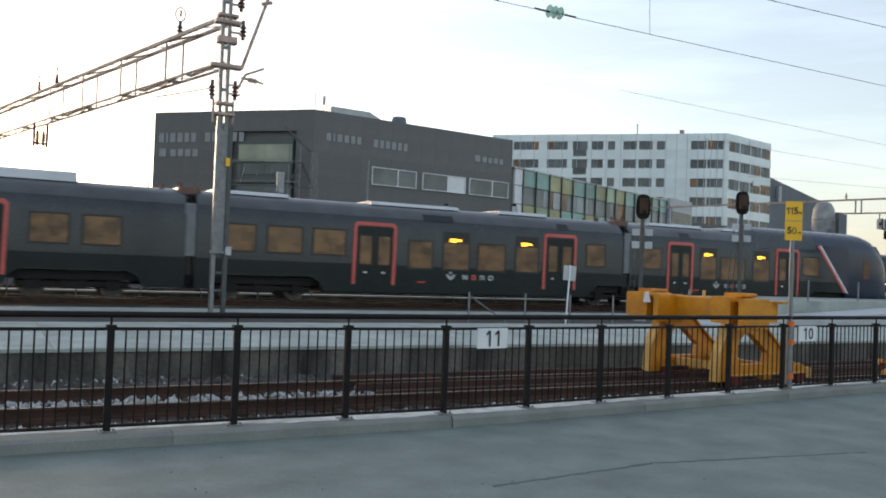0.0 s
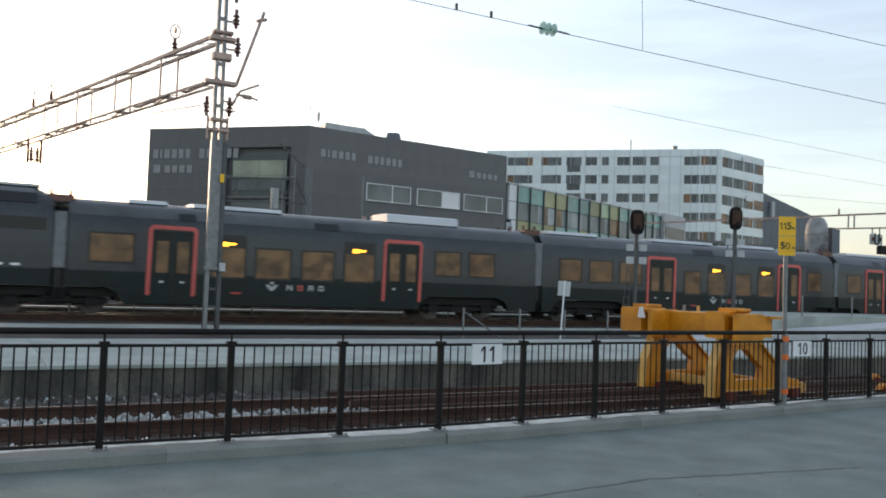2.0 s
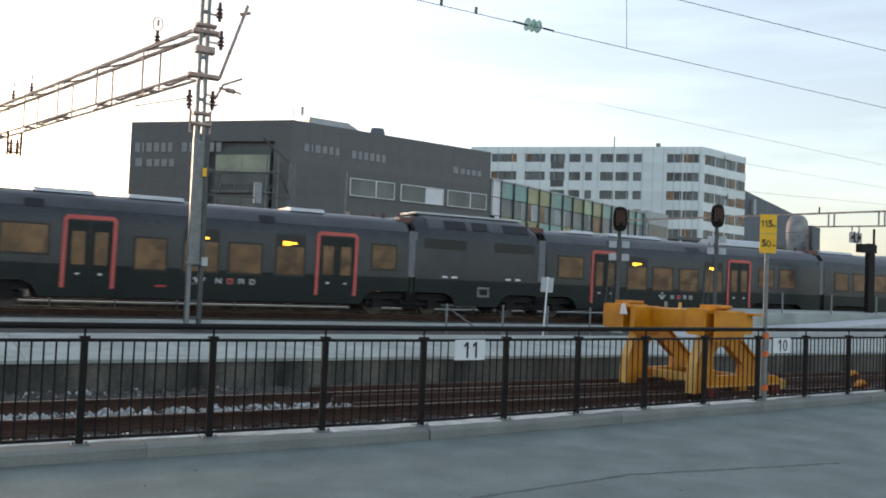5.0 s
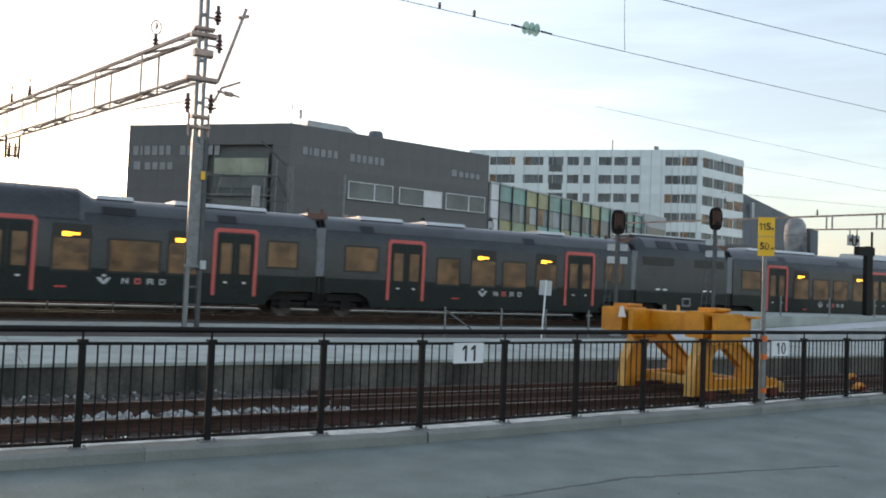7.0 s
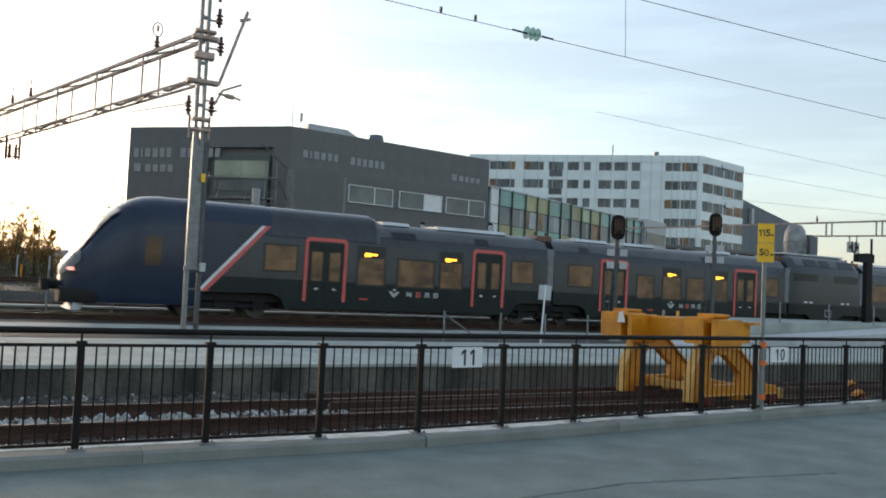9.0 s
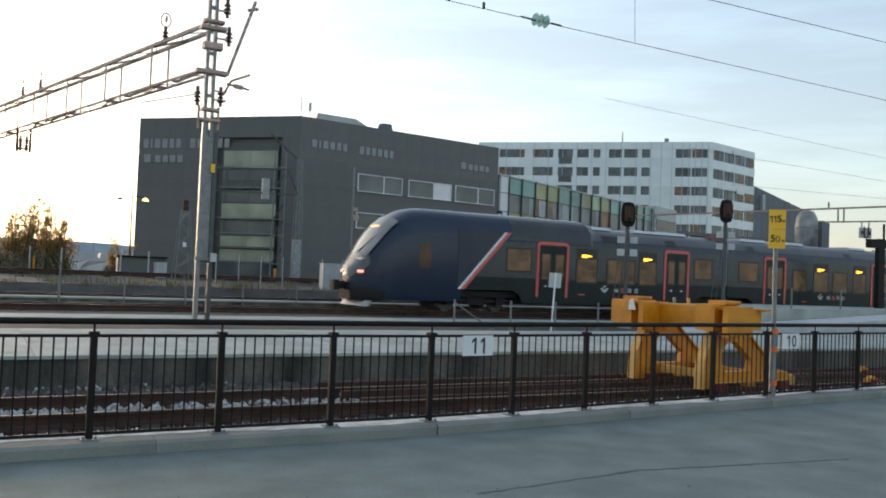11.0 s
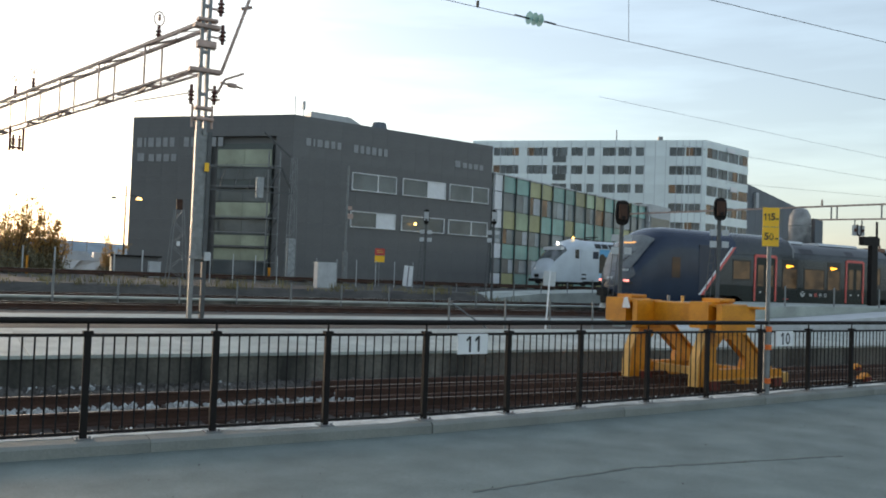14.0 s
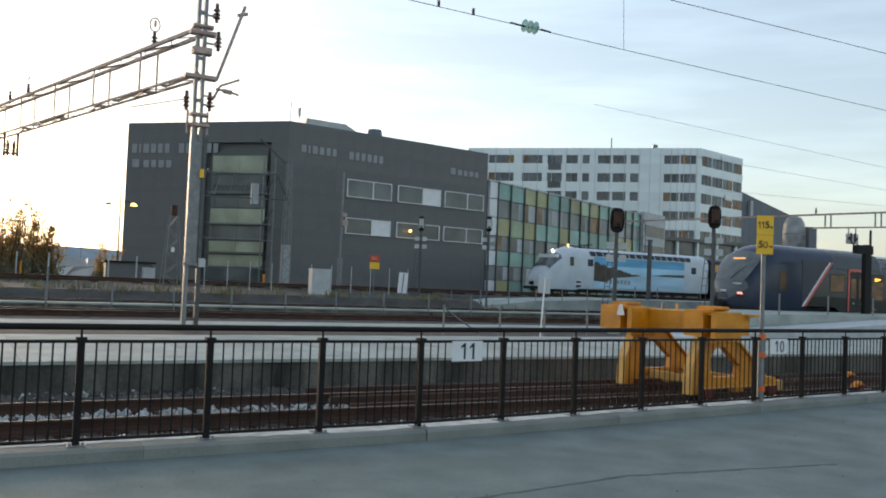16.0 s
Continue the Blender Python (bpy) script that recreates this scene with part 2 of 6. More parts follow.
M["silo"] = mat("weathered_grey_silo", (0.34, 0.34, 0.33), 0.5, 0.2, 0.5, 0.5, stain=(0.07, 0.075, 0.08))


# ---- mesh helpers ----
class Shape:
    """Gathers simple solids into one mesh."""

    def __init__(self):
        self.v, self.f = [], []

    def add(self, vs, fs):
        k = len(self.v)
        self.v += [tuple(p) for p in vs]
        self.f += [tuple(i + k for i in q) for q in fs]
        return self

    def box(self, x0, x1, y0, y1, z0, z1):
        vs = [(x, y, z) for x in (x0, x1) for y in (y0, y1) for z in (z0, z1)]
        return self.add(vs, [(0, 1, 3, 2), (4, 6, 7, 5), (0, 4, 5, 1), (2, 3, 7, 6), (0, 2, 6, 4), (1, 5, 7, 3)])

    def cham(self, x0, x1, y0, y1, z0, z1, c=0.02):
        """A box with bevelled edges along its longest way."""
        d = [x1 - x0, y1 - y0, z1 - z0]
        a = d.index(max(d))
        lo, hi = [x0, y0, z0], [x1, y1, z1]
        u, w = [i for i in range(3) if i != a]
        ring = [(lo[u] + c, lo[w]), (hi[u] - c, lo[w]), (hi[u], lo[w] + c), (hi[u], hi[w] - c), (hi[u] - c, hi[w]), (lo[u] + c, hi[w]), (lo[u], hi[w] - c), (lo[u], lo[w] + c)]
        rings = []
        for e in (lo[a], hi[a]):
            r = []
            for p, q in ring:
                k = [0, 0, 0]
                k[a], k[u], k[w] = e, p, q
                r.append(tuple(k))
            rings.append(r)
        return self.loft(rings)

    def beam(self, p0, p1, w, h=None, up=(0, 0, 1)):
        h = h or w
        p0, p1 = Vector(p0), Vector(p1)
        d = (p1 - p0).normalized()
        s = d.cross(Vector(up))
        s = s.normalized() if s.length > 1e-4 else Vector((1, 0, 0))
        u = s.cross(d)
        ring = [s * (a * w / 2) + u * (b * h / 2) for a, b in ((-1, -1), (1, -1), (1, 1), (-1, 1))]
        return self.loft([[p0 + r for r in ring], [p1 + r for r in ring]])

    def rod(self, p0, p1, r, n=8, r2=None):
        p0, p1 = Vector(p0), Vector(p1)
        d = (p1 - p0).normalized()
        s = d.cross(Vector((0, 0, 1)))
        s = s.normalized() if s.length > 1e-4 else Vector((1, 0, 0))
        u = s.cross(d)
        r2 = r if r2 is None else r2
        ring = [s * math.cos(k * math.tau / n) + u * math.sin(k * math.tau / n) for k in range(n)]
        return self.loft([[p0 + q * r for q in ring], [p1 + q * r2 for q in ring]])

    def loft(self, rings, caps=True):
        n = len(rings[0])
        vs = [p for r in rings for p in r]
        fs = []
        for k in range(len(rings) - 1):
            for i in range(n):
                j = (i + 1) % n
                fs.append((k * n + i, k * n + j, (k + 1) * n + j, (k + 1) * n + i))
        if caps:
            fs += [tuple(range(n - 1, -1, -1)), tuple((len(rings) - 1) * n + i for i in range(n))]
        return self.add(vs, fs)

    def tube(self, pts, r, n=8):
        for a, b in zip(pts, pts[1:]):
            self.rod(a, b, r, n)
        return self

    def prism(self, outline, axis, lo, hi):
        """A flat outline pushed along x (its points are y, z), y (x, z) or z (x, y)."""
        put = {"x": lambda e, p: (e, p[0], p[1]), "y": lambda e, p: (p[0], e, p[1]), "z": lambda e, p: (p[0], p[1], e)}[axis]
        return self.loft([[put(lo, p) for p in outline], [put(hi, p) for p in outline]])

    def mesh(self, name, material, smooth=False):
        me = bpy.data.meshes.new(name)
        me.from_pydata(self.v, [], self.f)
        bm = bmesh.new()
        bm.from_mesh(me)
        bmesh.ops.recalc_face_normals(bm, faces=bm.faces)
        bm.to_mesh(me)
        bm.free()
        if smooth:
            me.set_sharp_from_angle(angle=radians(35))
            for p in me.polygons:
                p.use_smooth = True
        me.materials.append(material)
        return me


def part(name, shape, material, parent, label="", smooth=False):
    me = shape if isinstance(shape, bpy.types.Mesh) else shape.mesh(name, M[material], smooth)
    ob = new(name, me)
    ob.parent = parent
    return tagged(ob, label) if label else ob


def thing(name, label, category, group="", at=None, kind=""):
    ob = new(name)
    ob.empty_display_size = 0.2
    if at is not None:
        ob.matrix_world = at
    return tagged(ob, label, category, group, kind)


def solid(name, shape, material, label, category="", group="", kind="", smooth=False):
    return tagged(new(name, shape.mesh(name, M[material], smooth)), label, category, group, kind)


def bars(widths, x, z, h, gap, depth, y):
    """Plain bars in place of lettering."""
    s = Shape()
    for w in widths:
        s.box(x, x + w, y - depth, y, z, z + h)
        x += w + gap
    return s


def words(text, size, material, parent, m, name="lettering"):
    cu = bpy.data.curves.new(name, "FONT")
    cu.offset = size * 0.022
    cu.body, cu.size, cu.extrude, cu.align_x, cu.align_y = text, size, 0.004, "CENTER", "CENTER"
    tmp = bpy.data.objects.new(name, cu)
    scene.collection.objects.link(tmp)
    me = bpy.data.meshes.new_from_object(tmp.evaluated_get(bpy.context.evaluated_depsgraph_get()))
    bpy.data.objects.remove(tmp)
    me.materials.clear()
    me.materials.append(M[material])
    ob = new(name, me)
    ob.parent = parent
    ob.matrix_basis = m
    return ob


# ---- ground, road, platforms, tracks ----
BEND_X, FENCE_Y, SLANT = 4.6, 8.47, 0.082


def fence_line(x):
    """Line of the fence and kerb: straight, then turning slowly away from the road."""
    return FENCE_Y + SLANT * (min(x, 30.0) - BEND_X) * (x > BEND_X)


def build_ground():
    prof = [(-60, -0.14), (8.5, -0.14), (8.95, -0.3), (9.3, -0.44), (15.5, -0.44), (21.5, -0.2), (23.0, 0.02), (29.5, 0.04), (36, 0.05), (60, 0.25), (75, 0.45), (110, 0.5), (300, 0.2), (900, -1.5), (4600, -6)]
    xs = [-3500, -600, -100, -20, 0, 30, 80, 200, 600, 3500]
    s = Shape()
    vs = [(x, y, z) for y, z in prof for x in xs]
    n = len(xs)
    s.add(vs, [(j * n + i, j * n + i + 1, (j + 1) * n + i + 1, (j + 1) * n + i) for j in range(len(prof) - 1) for i in range(n - 1)])
    solid("ground", s, "ballast", "dark brown gravel ground of a railway yard", "ground", kind="structure")
    r = Shape().prism([(-60, -40), (90, -40), (90, fence_line(90) - 0.19), (30, fence_line(30) - 0.19), (BEND_X, FENCE_Y - 0.19), (-60, FENCE_Y - 0.19)], "z", -0.6, -0.1)
    solid("road", r, "asphalt", "grey worn asphalt access road beside the fence", "road", kind="structure")
    # worn seam along the paving joint
    rnd = random.Random(33)
    knots = [Vector((3.69, 5.91, -0.1)), Vector((5.61, 6.13, -0.1)), Vector((8.2, 5.78, -0.1))]
    pts = [knots[0].lerp(knots[1], k / 24) for k in range(24)] + [knots[1].lerp(knots[2], k / 40) for k in range(41)]
    pts = [p + Vector((0, rnd.uniform(-0.015, 0.015), 0)) for p in pts]
    wide = [rnd.uniform(0.01, 0.028) for _ in pts]
    n = len(pts)
    seam = Shape().add([(p.x, p.y + e * w, z) for e, z in ((-1, -0.101), (-1, -0.096), (1, -0.096), (1, -0.101)) for p, w in zip(pts, wide)],
                       [(j * n + i, j * n + i + 1, (j + 1) * n + i + 1, (j + 1) * n + i) for j in range(3) for i in range(n - 1)])
    solid("road_seam", seam, "asphalt_dark", "dark worn seam in the asphalt", "road seam", kind="structure")
    x = BEND_X - 18.0
    kerb = tagged(new("kerb_line"), "pale concrete kerb under the black fence", "kerb", kind="structure")
    piece = Shape().cham(0, 2.995, -0.21, 0.37, -0.5, 0.02, 0.03).mesh("kerb_stone", M["kerb"])
    while x < 29:
        ob = part("kerb_stone", piece, "kerb", kerb)
        ob.matrix_basis = pose(x, fence_line(x), 0, 0, 0, 0 if x + 1 < BEND_X else math.degrees(math.atan(SLANT)))
        x += 3.0
    # ragged band of pale mortar along the back of the kerb
    rnd = random.Random(21)
    bed = Shape()
    n = 420
    xs = [-12 + 0.1 * i for i in range(n)]
    edge = -0.02
    front = []
    for _ in xs:
        edge = min(0.08, max(-0.09, edge + rnd.uniform(-0.03, 0.03)))
        front.append(edge)
    low = [(a, y + fence_line(a), z) for z in (0.015, 0.025) for a, y in zip(xs, front)]
    back = [(a, fence_line(a) + 0.345 + 0.012 * math.sin(a * 5), z) for z in (0.015, 0.025) for a in xs]
    vs = low + back
    fs = []
    for i in range(n - 1):
        fs += [(n + i, n + i + 1, 3 * n + i + 1, 3 * n + i), (i, i + 1, n + i + 1, n + i), (2 * n + i, 3 * n + i, 3 * n + i + 1, 2 * n + i + 1)]
    bed.add(vs, fs)
    part("mortar_bed", bed, "chalk", kerb, "ragged band of chalky white mortar")


def build_platforms():
    p = tagged(new("platform_near"), "low pale concrete platform between the tracks", "platform", kind="structure")
    part("platform_body", Shape().box(-30, 60, 15.45, 21.6, -0.6, 0.06), "concrete_dark", p, "stained dark concrete platform wall")
    slab = Shape().cham(0, 2.992, 15.4, 21.7, 0.04, 0.1, 0.008).mesh("slab", M["concrete"])
    for i in range(24):
        ob = part("slab", slab, "concrete", p)
        ob.location = (-20 + i * 3.0, 0, 0)
    # higher platform of the train, with a ramp at its end
    q = tagged(new("platform_far"), "raised pale concrete platform with an end ramp", "platform", kind="structure")
    part("platform_body", Shape().prism([(26.2, 0.8), (33, 0.93), (130, 0.93), (130, -0.2), (26.2, -0.2)], "y", 24.6, 29.9), "concrete", q)
    part("ramp_wall", Shape().prism([(23, 0.02), (38, 0.78), (70, 0.78), (70, -0.2), (23, -0.2)], "y", 22.4, 24.55), "white_dirty", q, "grey concrete ramp")
    r = tagged(new("platform_back"), "pale concrete platform ramp behind the train track", "platform", kind="structure")
    part("platform_body", Shape().prism([(25, 0.05), (32, 0.76), (40, 1.05), (140, 1.05), (140, -0.2), (25, -0.2)], "y", 44.0, 49.5), "concrete", r)
    part("strip", Shape().box(-30, 120, 26.2, 28.2, -0.2, 0.09), "concrete", tagged(new("walkway"), "narrow pale service path between tracks", "path", kind="structure"))
    # dark front below, so only a thin pale edge of the path shows
    solid("sill_base", Shape().box(-40, 120, 36.03, 36.98, -0.2, 0.25), "concrete_dark", "dark concrete base under the service path", "path", kind="structure")
    solid("sill", Shape().box(-40, 120, 36.0, 37.0, 0.25, 0.32), "concrete", "low pale concrete service path beside the track", "path", kind="structure")
    solid("embankment", Shape().prism([(40, 0.1), (41.5, 0.72), (60, 0.86), (62, 0.1)], "x", -60, 26), "bank", "low grey gravel bank between the tracks", "embankment", kind="structure")
    solid("embankment_east", Shape().prism([(51, 0.1), (52.5, 0.8), (60, 0.86), (62, 0.1)], "x", 26, 160), "bank", "low grey gravel bank under the locomotive track", "embankment", kind="structure")
    solid("yard_floor", Shape().prism([(40, 0.08), (41, 0.2), (51, 0.3), (51.5, 0.05)], "x", 26, 160), "bank", "grey gravel between the platforms", "gravel", kind="structure")


def track(name, y, z, x0, x1, head="railhead", label=""):
    t = tagged(new(name), label or "railway track on timber sleepers", "track", kind="structure")
    for dy in (-0.7525, 0.7525):
        o = [(-0.07, -0.16), (0.07, -0.16), (0.07, -0.145), (0.012, -0.12), (0.012, -0.045), (0.036, -0.035), (0.036, -0.004), (-0.036, -0.004), (-0.036, -0.035), (-0.012, -0.045), (-0.012, -0.12), (-0.07, -0.145)]
        part("rail", Shape().prism([(y + dy + a, z + b) for a, b in o], "x", x0, x1), "rust", t)
        part("bearer", Shape().cham(x0, x1, y + dy - 0.1, y + dy + 0.1, z - 0.27, z - 0.161, 0.01), "rust", t, "rusty bearer under the rail")
        part("rail_head", Shape().box(x0, x1, y + dy - 0.033, y + dy + 0.033, z - 0.006, z), head, t, "worn running surface")
    sl = Shape().cham(-0.12, 0.12, y - 1.25, y + 1.25, z - 0.36, z - 0.165, 0.02).mesh("sleeper", M["sleeper"])
    n = min(90, int((x1 - x0) / 0.6))
    for i in range(n):
        ob = part("sleeper", sl, "sleeper", t)
        ob.location = (x0 + 0.3 + i * (x1 - x0 - 0.6) / (n - 1), 0, 0)
    return t


def stones(name, x0, x1, y0, y1, z, count, size, label, seed, material="stones", along=None):
    rnd = random.Random(seed)
    s = Shape()
    for _ in range(count):
        r = size * rnd.uniform(0.5, 1.3)
        c = Vector((rnd.uniform(x0, x1), rnd.uniform(y0, y1), z + r * rnd.uniform(0.0, 0.5)))
        if along:
            c.y += along(c.x)
        q = Euler([rnd.uniform(0, 6) for _ in range(3)]).to_matrix()
        pts = [Vector((a, 0, 0)) for a in (-1, 1)] + [Vector((0, a, 0)) for a in (-1, 1)] + [Vector((0, 0, a * 0.7)) for a in (-1, 1)]
        s.add([c + q @ (p * r * rnd.uniform(0.7, 1.2)) for p in pts], [(0, 2, 4), (2, 1, 4), (1, 3, 4), (3, 0, 4), (2, 0, 5), (1, 2, 5), (3, 1, 5), (0, 3, 5)])
    solid(name, s, material, label, "ballast", kind="stuff")


build_ground()
build_platforms()
NEAR_Y, NEAR_Z = 12.1, -0.2
track("track_near", NEAR_Y, NEAR_Z, -12, 30, "rail_dull", "rusty disused railway track on timber sleepers")
for gy in (11.72, 12.5, 13.55):
    solid("guard_rail", Shape().cham(5.2, 26, gy - 0.035, gy + 0.035, -0.36, -0.2, 0.012), "rust", "rusty guard rail beside the running rail", "rail", "guard rails")
TRAIN_Y, RAIL_Z = 31.97, 0.25
track("track_train", TRAIN_Y, RAIL_Z, -60, 150)
track("track_third", 39.0, 0.35, -60, 150)
track("track_fourth", 58.0, 1.2, -60, 180)
stones("ballast_stones", -6, 7.2, 9.0, 15.3, -0.44, 9000, 0.055, "loose grey ballast stones between rusty rails", 4)
stones("ballast_stones", 7.2, 26, 9.1, 15.3, -0.44, 7000, 0.045, "loose dark ballast stones", 5)
stones("road_grit", 0, 14, 3.6, 8.1, -0.1, 260, 0.007, "scattered grit on the asphalt", 12)
stones("kerb_stones", -3, 24, 0.2, 0.36, 0.012, 1300, 0.024, "chalky white stones along the kerb", 6, "chalk", fence_line)
stones("ballast_stones", -4, 5.6, 11.55, 12.7, -0.37, 850, 0.06, "pale ballast stones heaped between rusty rails", 7, "pale_stones")
stones("ballast_stones", -4, 4.5, 14.6, 15.35, -0.42, 80, 0.045, "pale ballast stones at the foot of the platform", 9, "pale_stones")
stones("ballast_stones", -4, 5.0, 9.0, 10.6, -0.41, 620, 0.05, "pale ballast stones beside the near rail", 8, "pale_stones")


# ---- the passing train ----
def ring(x, top, hw=1.6, bottom=0.4):
    """Outline of the body at x, from the near foot over the roof to the far foot."""
    h = top - bottom
    half = [(-0.95 * hw, bottom), (-hw, bottom + min(0.35, 0.2 * h)), (-hw, top - 0.3 * h), (-0.96 * hw, top - 0.17 * h), (-0.8 * hw, top - 0.075 * h), (-0.5 * hw, top - 0.02 * h), (-0.2 * hw, top)]
    pts = half + [(-y, z) for y, z in reversed(half)]
    return [(x, y, z) for y, z in pts]


def train_window(car, x0, x1, z0, z1, side=-1, dim=False):
    y = side * 1.6
    w, h = x1 - x0, z1 - z0
    f = Shape()
    o = side * 0.012
    ya, yb = sorted((y - o, y + o))
    t = 0.07
    f.box(x0 - t, x1 + t, ya, yb, z1, z1 + t).box(x0 - t, x1 + t, ya, yb, z0 - t, z0)
    f.box(x0 - t, x0, ya, yb, z0, z1).box(x1, x1 + t, ya, yb, z0, z1)
    part("window_frame", f, "frame_dark", car)
    ya, yb = sorted((y, y + side * 0.005))
    part("window_pane", Shape().box(x0, x1, ya, yb, z0, z1), "pane_dim" if dim else "pane", car)


def train_display(car, x0, x1, side=-1):
    y = side * 1.6
    ya, yb = sorted((y, y + side * 0.008))
    part("dark_panel", Shape().box(x0 - 0.05, x1 + 0.05, ya, yb, 2.52, 2.95), "frame_dark", car)
    ya, yb = sorted((y + side * 0.008, y + side * 0.014))
    c = x0 + (x1 - x0) * 0.5
    part("display", Shape().box(c - 0.3, c - 0.02, ya, yb, 2.53, 2.68).box(c - 0.02, c + 0.24, ya, yb, 2.58, 2.66), "led", car, "lit amber display")


def train_door(car, x0, x1, side=-1):
    y = side * 1.6
    b = 0.12
    ya, yb = sorted((y - side * 0.02, y + side * 0.035))
    o = [(x0 - 0.03, 0.72), (x0, 3.02), (x0 + 0.12, 3.14), (x1 - 0.12, 3.14), (x1, 3.02), (x1 - 0.03, 0.72), (x1 - b - 0.03, 0.72), (x1 - b, 2.94), (x1 - b - 0.06, 3.0), (x0 + b + 0.06, 3.0), (x0 + b, 2.94), (x0 + b - 0.03, 0.72)]
    f = Shape()
    f.add([(p[0], e, p[1]) for e in (ya, yb) for p in o], [])
    quads = [(0, 1, 10, 11), (1, 2, 9, 10), (2, 3, 8, 9), (3, 4, 7, 8), (4, 5, 6, 7)]
    k = len(o)
    for q in quads:
        f.f.append(q)
        f.f.append(tuple(i + k for i in reversed(q)))
    for i in range(k):
        j = (i + 1) % k
        f.f.append((i, j, j + k, i + k))
    part("door_frame", f, "pink", car, "coral red door surround")
    m = (x0 + x1) / 2
    ya, yb = sorted((y, y + side * 0.01))
    for a, c in ((x0 + b + 0.02, m - 0.01), (m + 0.01, x1 - b - 0.02)):
        part("door_leaf", Shape().box(a, c, ya, yb, 0.66, 2.95), "body_low", car, "dark sliding door leaf")
        za, zb = sorted((y + side * 0.01, y + side * 0.016))
        part("door_window", Shape().box(a + 0.14, c - 0.14, za, zb, 1.5, 2.6), "pane", car)
        part("door_button", Shape().box((a + c) / 2 - 0.06, (a + c) / 2 + 0.06, za, zb, 1.16, 1.22), "white", car)


def emblem(car, x, side=-1):
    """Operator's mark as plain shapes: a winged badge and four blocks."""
    y = side * 1.6
    ya, yb = sorted((y, y + side * 0.008))
    s = Shape()
    s.prism([(x - 0.23, 1.22), (x - 0.08, 1.2), (x, 1.09), (x + 0.08, 1.2), (x + 0.23, 1.22), (x + 0.13, 1.07), (x + 0.04, 1.0), (x, 0.97), (x - 0.04, 1.0), (x - 0.13, 1.07)], "y", ya, yb)
    s.box(x - 0.06, x + 0.06, ya, yb, 1.23, 1.32)
    part("badge", s, "white_dirty", car, "white winged badge")
    part("label_bar", Shape().box(x - 1.5, x - 1.15, ya, yb, 0.84, 0.9), "red", car, "small red label")
    for i in range(4):
        c = x + 0.68 + 0.41 * i
        sh = Shape()
        if i == 0:
            sh.box(c - 0.11, c - 0.06, ya, yb, 1.02, 1.22).box(c + 0.06, c + 0.11, ya, yb, 1.02, 1.22).beam((c - 0.08, (ya + yb) / 2, 1.2), (c + 0.08, (ya + yb) / 2, 1.04), 0.008, 0.05)
        else:
            sh.box(c - 0.1, c + 0.1, ya, yb, 1.17, 1.22).box(c - 0.1, c - 0.05, ya, yb, 1.02, 1.17).box(c + 0.05, c + 0.1, ya, yb, 1.02 + 0.03 * (i == 3), 1.17)
            if i != 2:
                sh.box(c - 0.05, c + 0.05, ya, yb, 1.02, 1.07)
            else:
                sh.box(c - 0.05, c + 0.05, ya, yb, 1.09, 1.13)
        part("lettering_block", sh, "pink" if i == 1 else "white_dirty", car)


BOGIES = (3.2, 17.6, 33.3, 39.7, 55.2, 61.7, 78.5, 92.85)


def car_body(train, x0, x1, top=3.95, name="carriage"):
    """Shell between two stations, split at the waist into slate above and dark green below."""
    full = ring(0, top)
    body = Shape()
    n = len(full)
    waist = 1.5
    up = [(-1.6, waist)] + [(y, z) for _, y, z in full[2:n - 2]] + [(1.6, waist)]
    roof_ids = up[2:-2]
    ends = [(x0, 1.0), (x1, 1.0)]
    if top > 4:
        ends = [(x0, 0.9), (x0 + 0.12, 0.93), (x0 + 0.55, 1.0), (x1 - 0.55, 1.0), (x1 - 0.12, 0.93), (x1, 0.9)]
    body.loft([[(x, y, waist + (z - waist) * k) for y, z in up] for x, k in ends])
    car = part(name, body, "body", train, "slate grey carriage body", smooth=True)
    # skirts with an opening over each bogie, and the floor between them
    low = [(x0, waist), (x0, 0.42)]
    for b in BOGIES:
        for d, z in ((-2.15, 0.42), (-1.95, 0.78), (-1.6, 0.95), (1.6, 0.95), (1.95, 0.78), (2.15, 0.42)):
            x = b + d
            if x0 < x < x1:
                if low[-1][0] == x0 and d > -2:
                    low[-1] = (x0, 0.95 if abs(d) < 1.9 or d > 0 and b < x0 + 1 else z)
                low.append((x, z))
    end = min(abs(b - x1) for b in BOGIES) < 1.6
    low += [(x1, 0.95 if end else 0.42), (x1, waist)]
    for y in (-1.6, 1.5):
        part("skirt", Shape().prism(low, "y", y, y + 0.1), "body_low", car, "dark green lower body")
    part("floor", Shape().box(x0, x1, -1.5, 1.5, 1.0, waist), "under", car, "black carriage floor")
    r = Shape().loft([[(x, y * 1.004, z + 0.006) for y, z in roof_ids] for x in ((x0 + 0.6, x1 - 0.6) if top > 4 else (x0 + 0.02, x1 - 0.02))])
    part("roof", r, "roof", car, smooth=True)
    return car


def roof_box(car, x0, x1, top, h=0.2, w=0.75, light=True):
    s = Shape().loft([[(x, -w - 0.1, top - 0.05), (x, -w, top + h * 0.8), (x, -w + 0.15, top + h), (x, w - 0.15, top + h), (x, w, top + h * 0.8), (x, w + 0.1, top - 0.05)] for x in (x0, x1)])
    part("roof_unit", s, "roof_light" if light else "roof", car, "pale roof equipment cover with the roof's sky highlight in its colour" if light else "")


def roof_vents(car, spans, top):
    for a, b in spans:
        s = Shape()
        s.prism([(-1.56, top - 0.62), (-1.3, top - 0.28), (-1.24, top - 0.28), (-1.5, top - 0.64)], "x", a, b)
        part("roof_vent", s, "frame_dark", car)


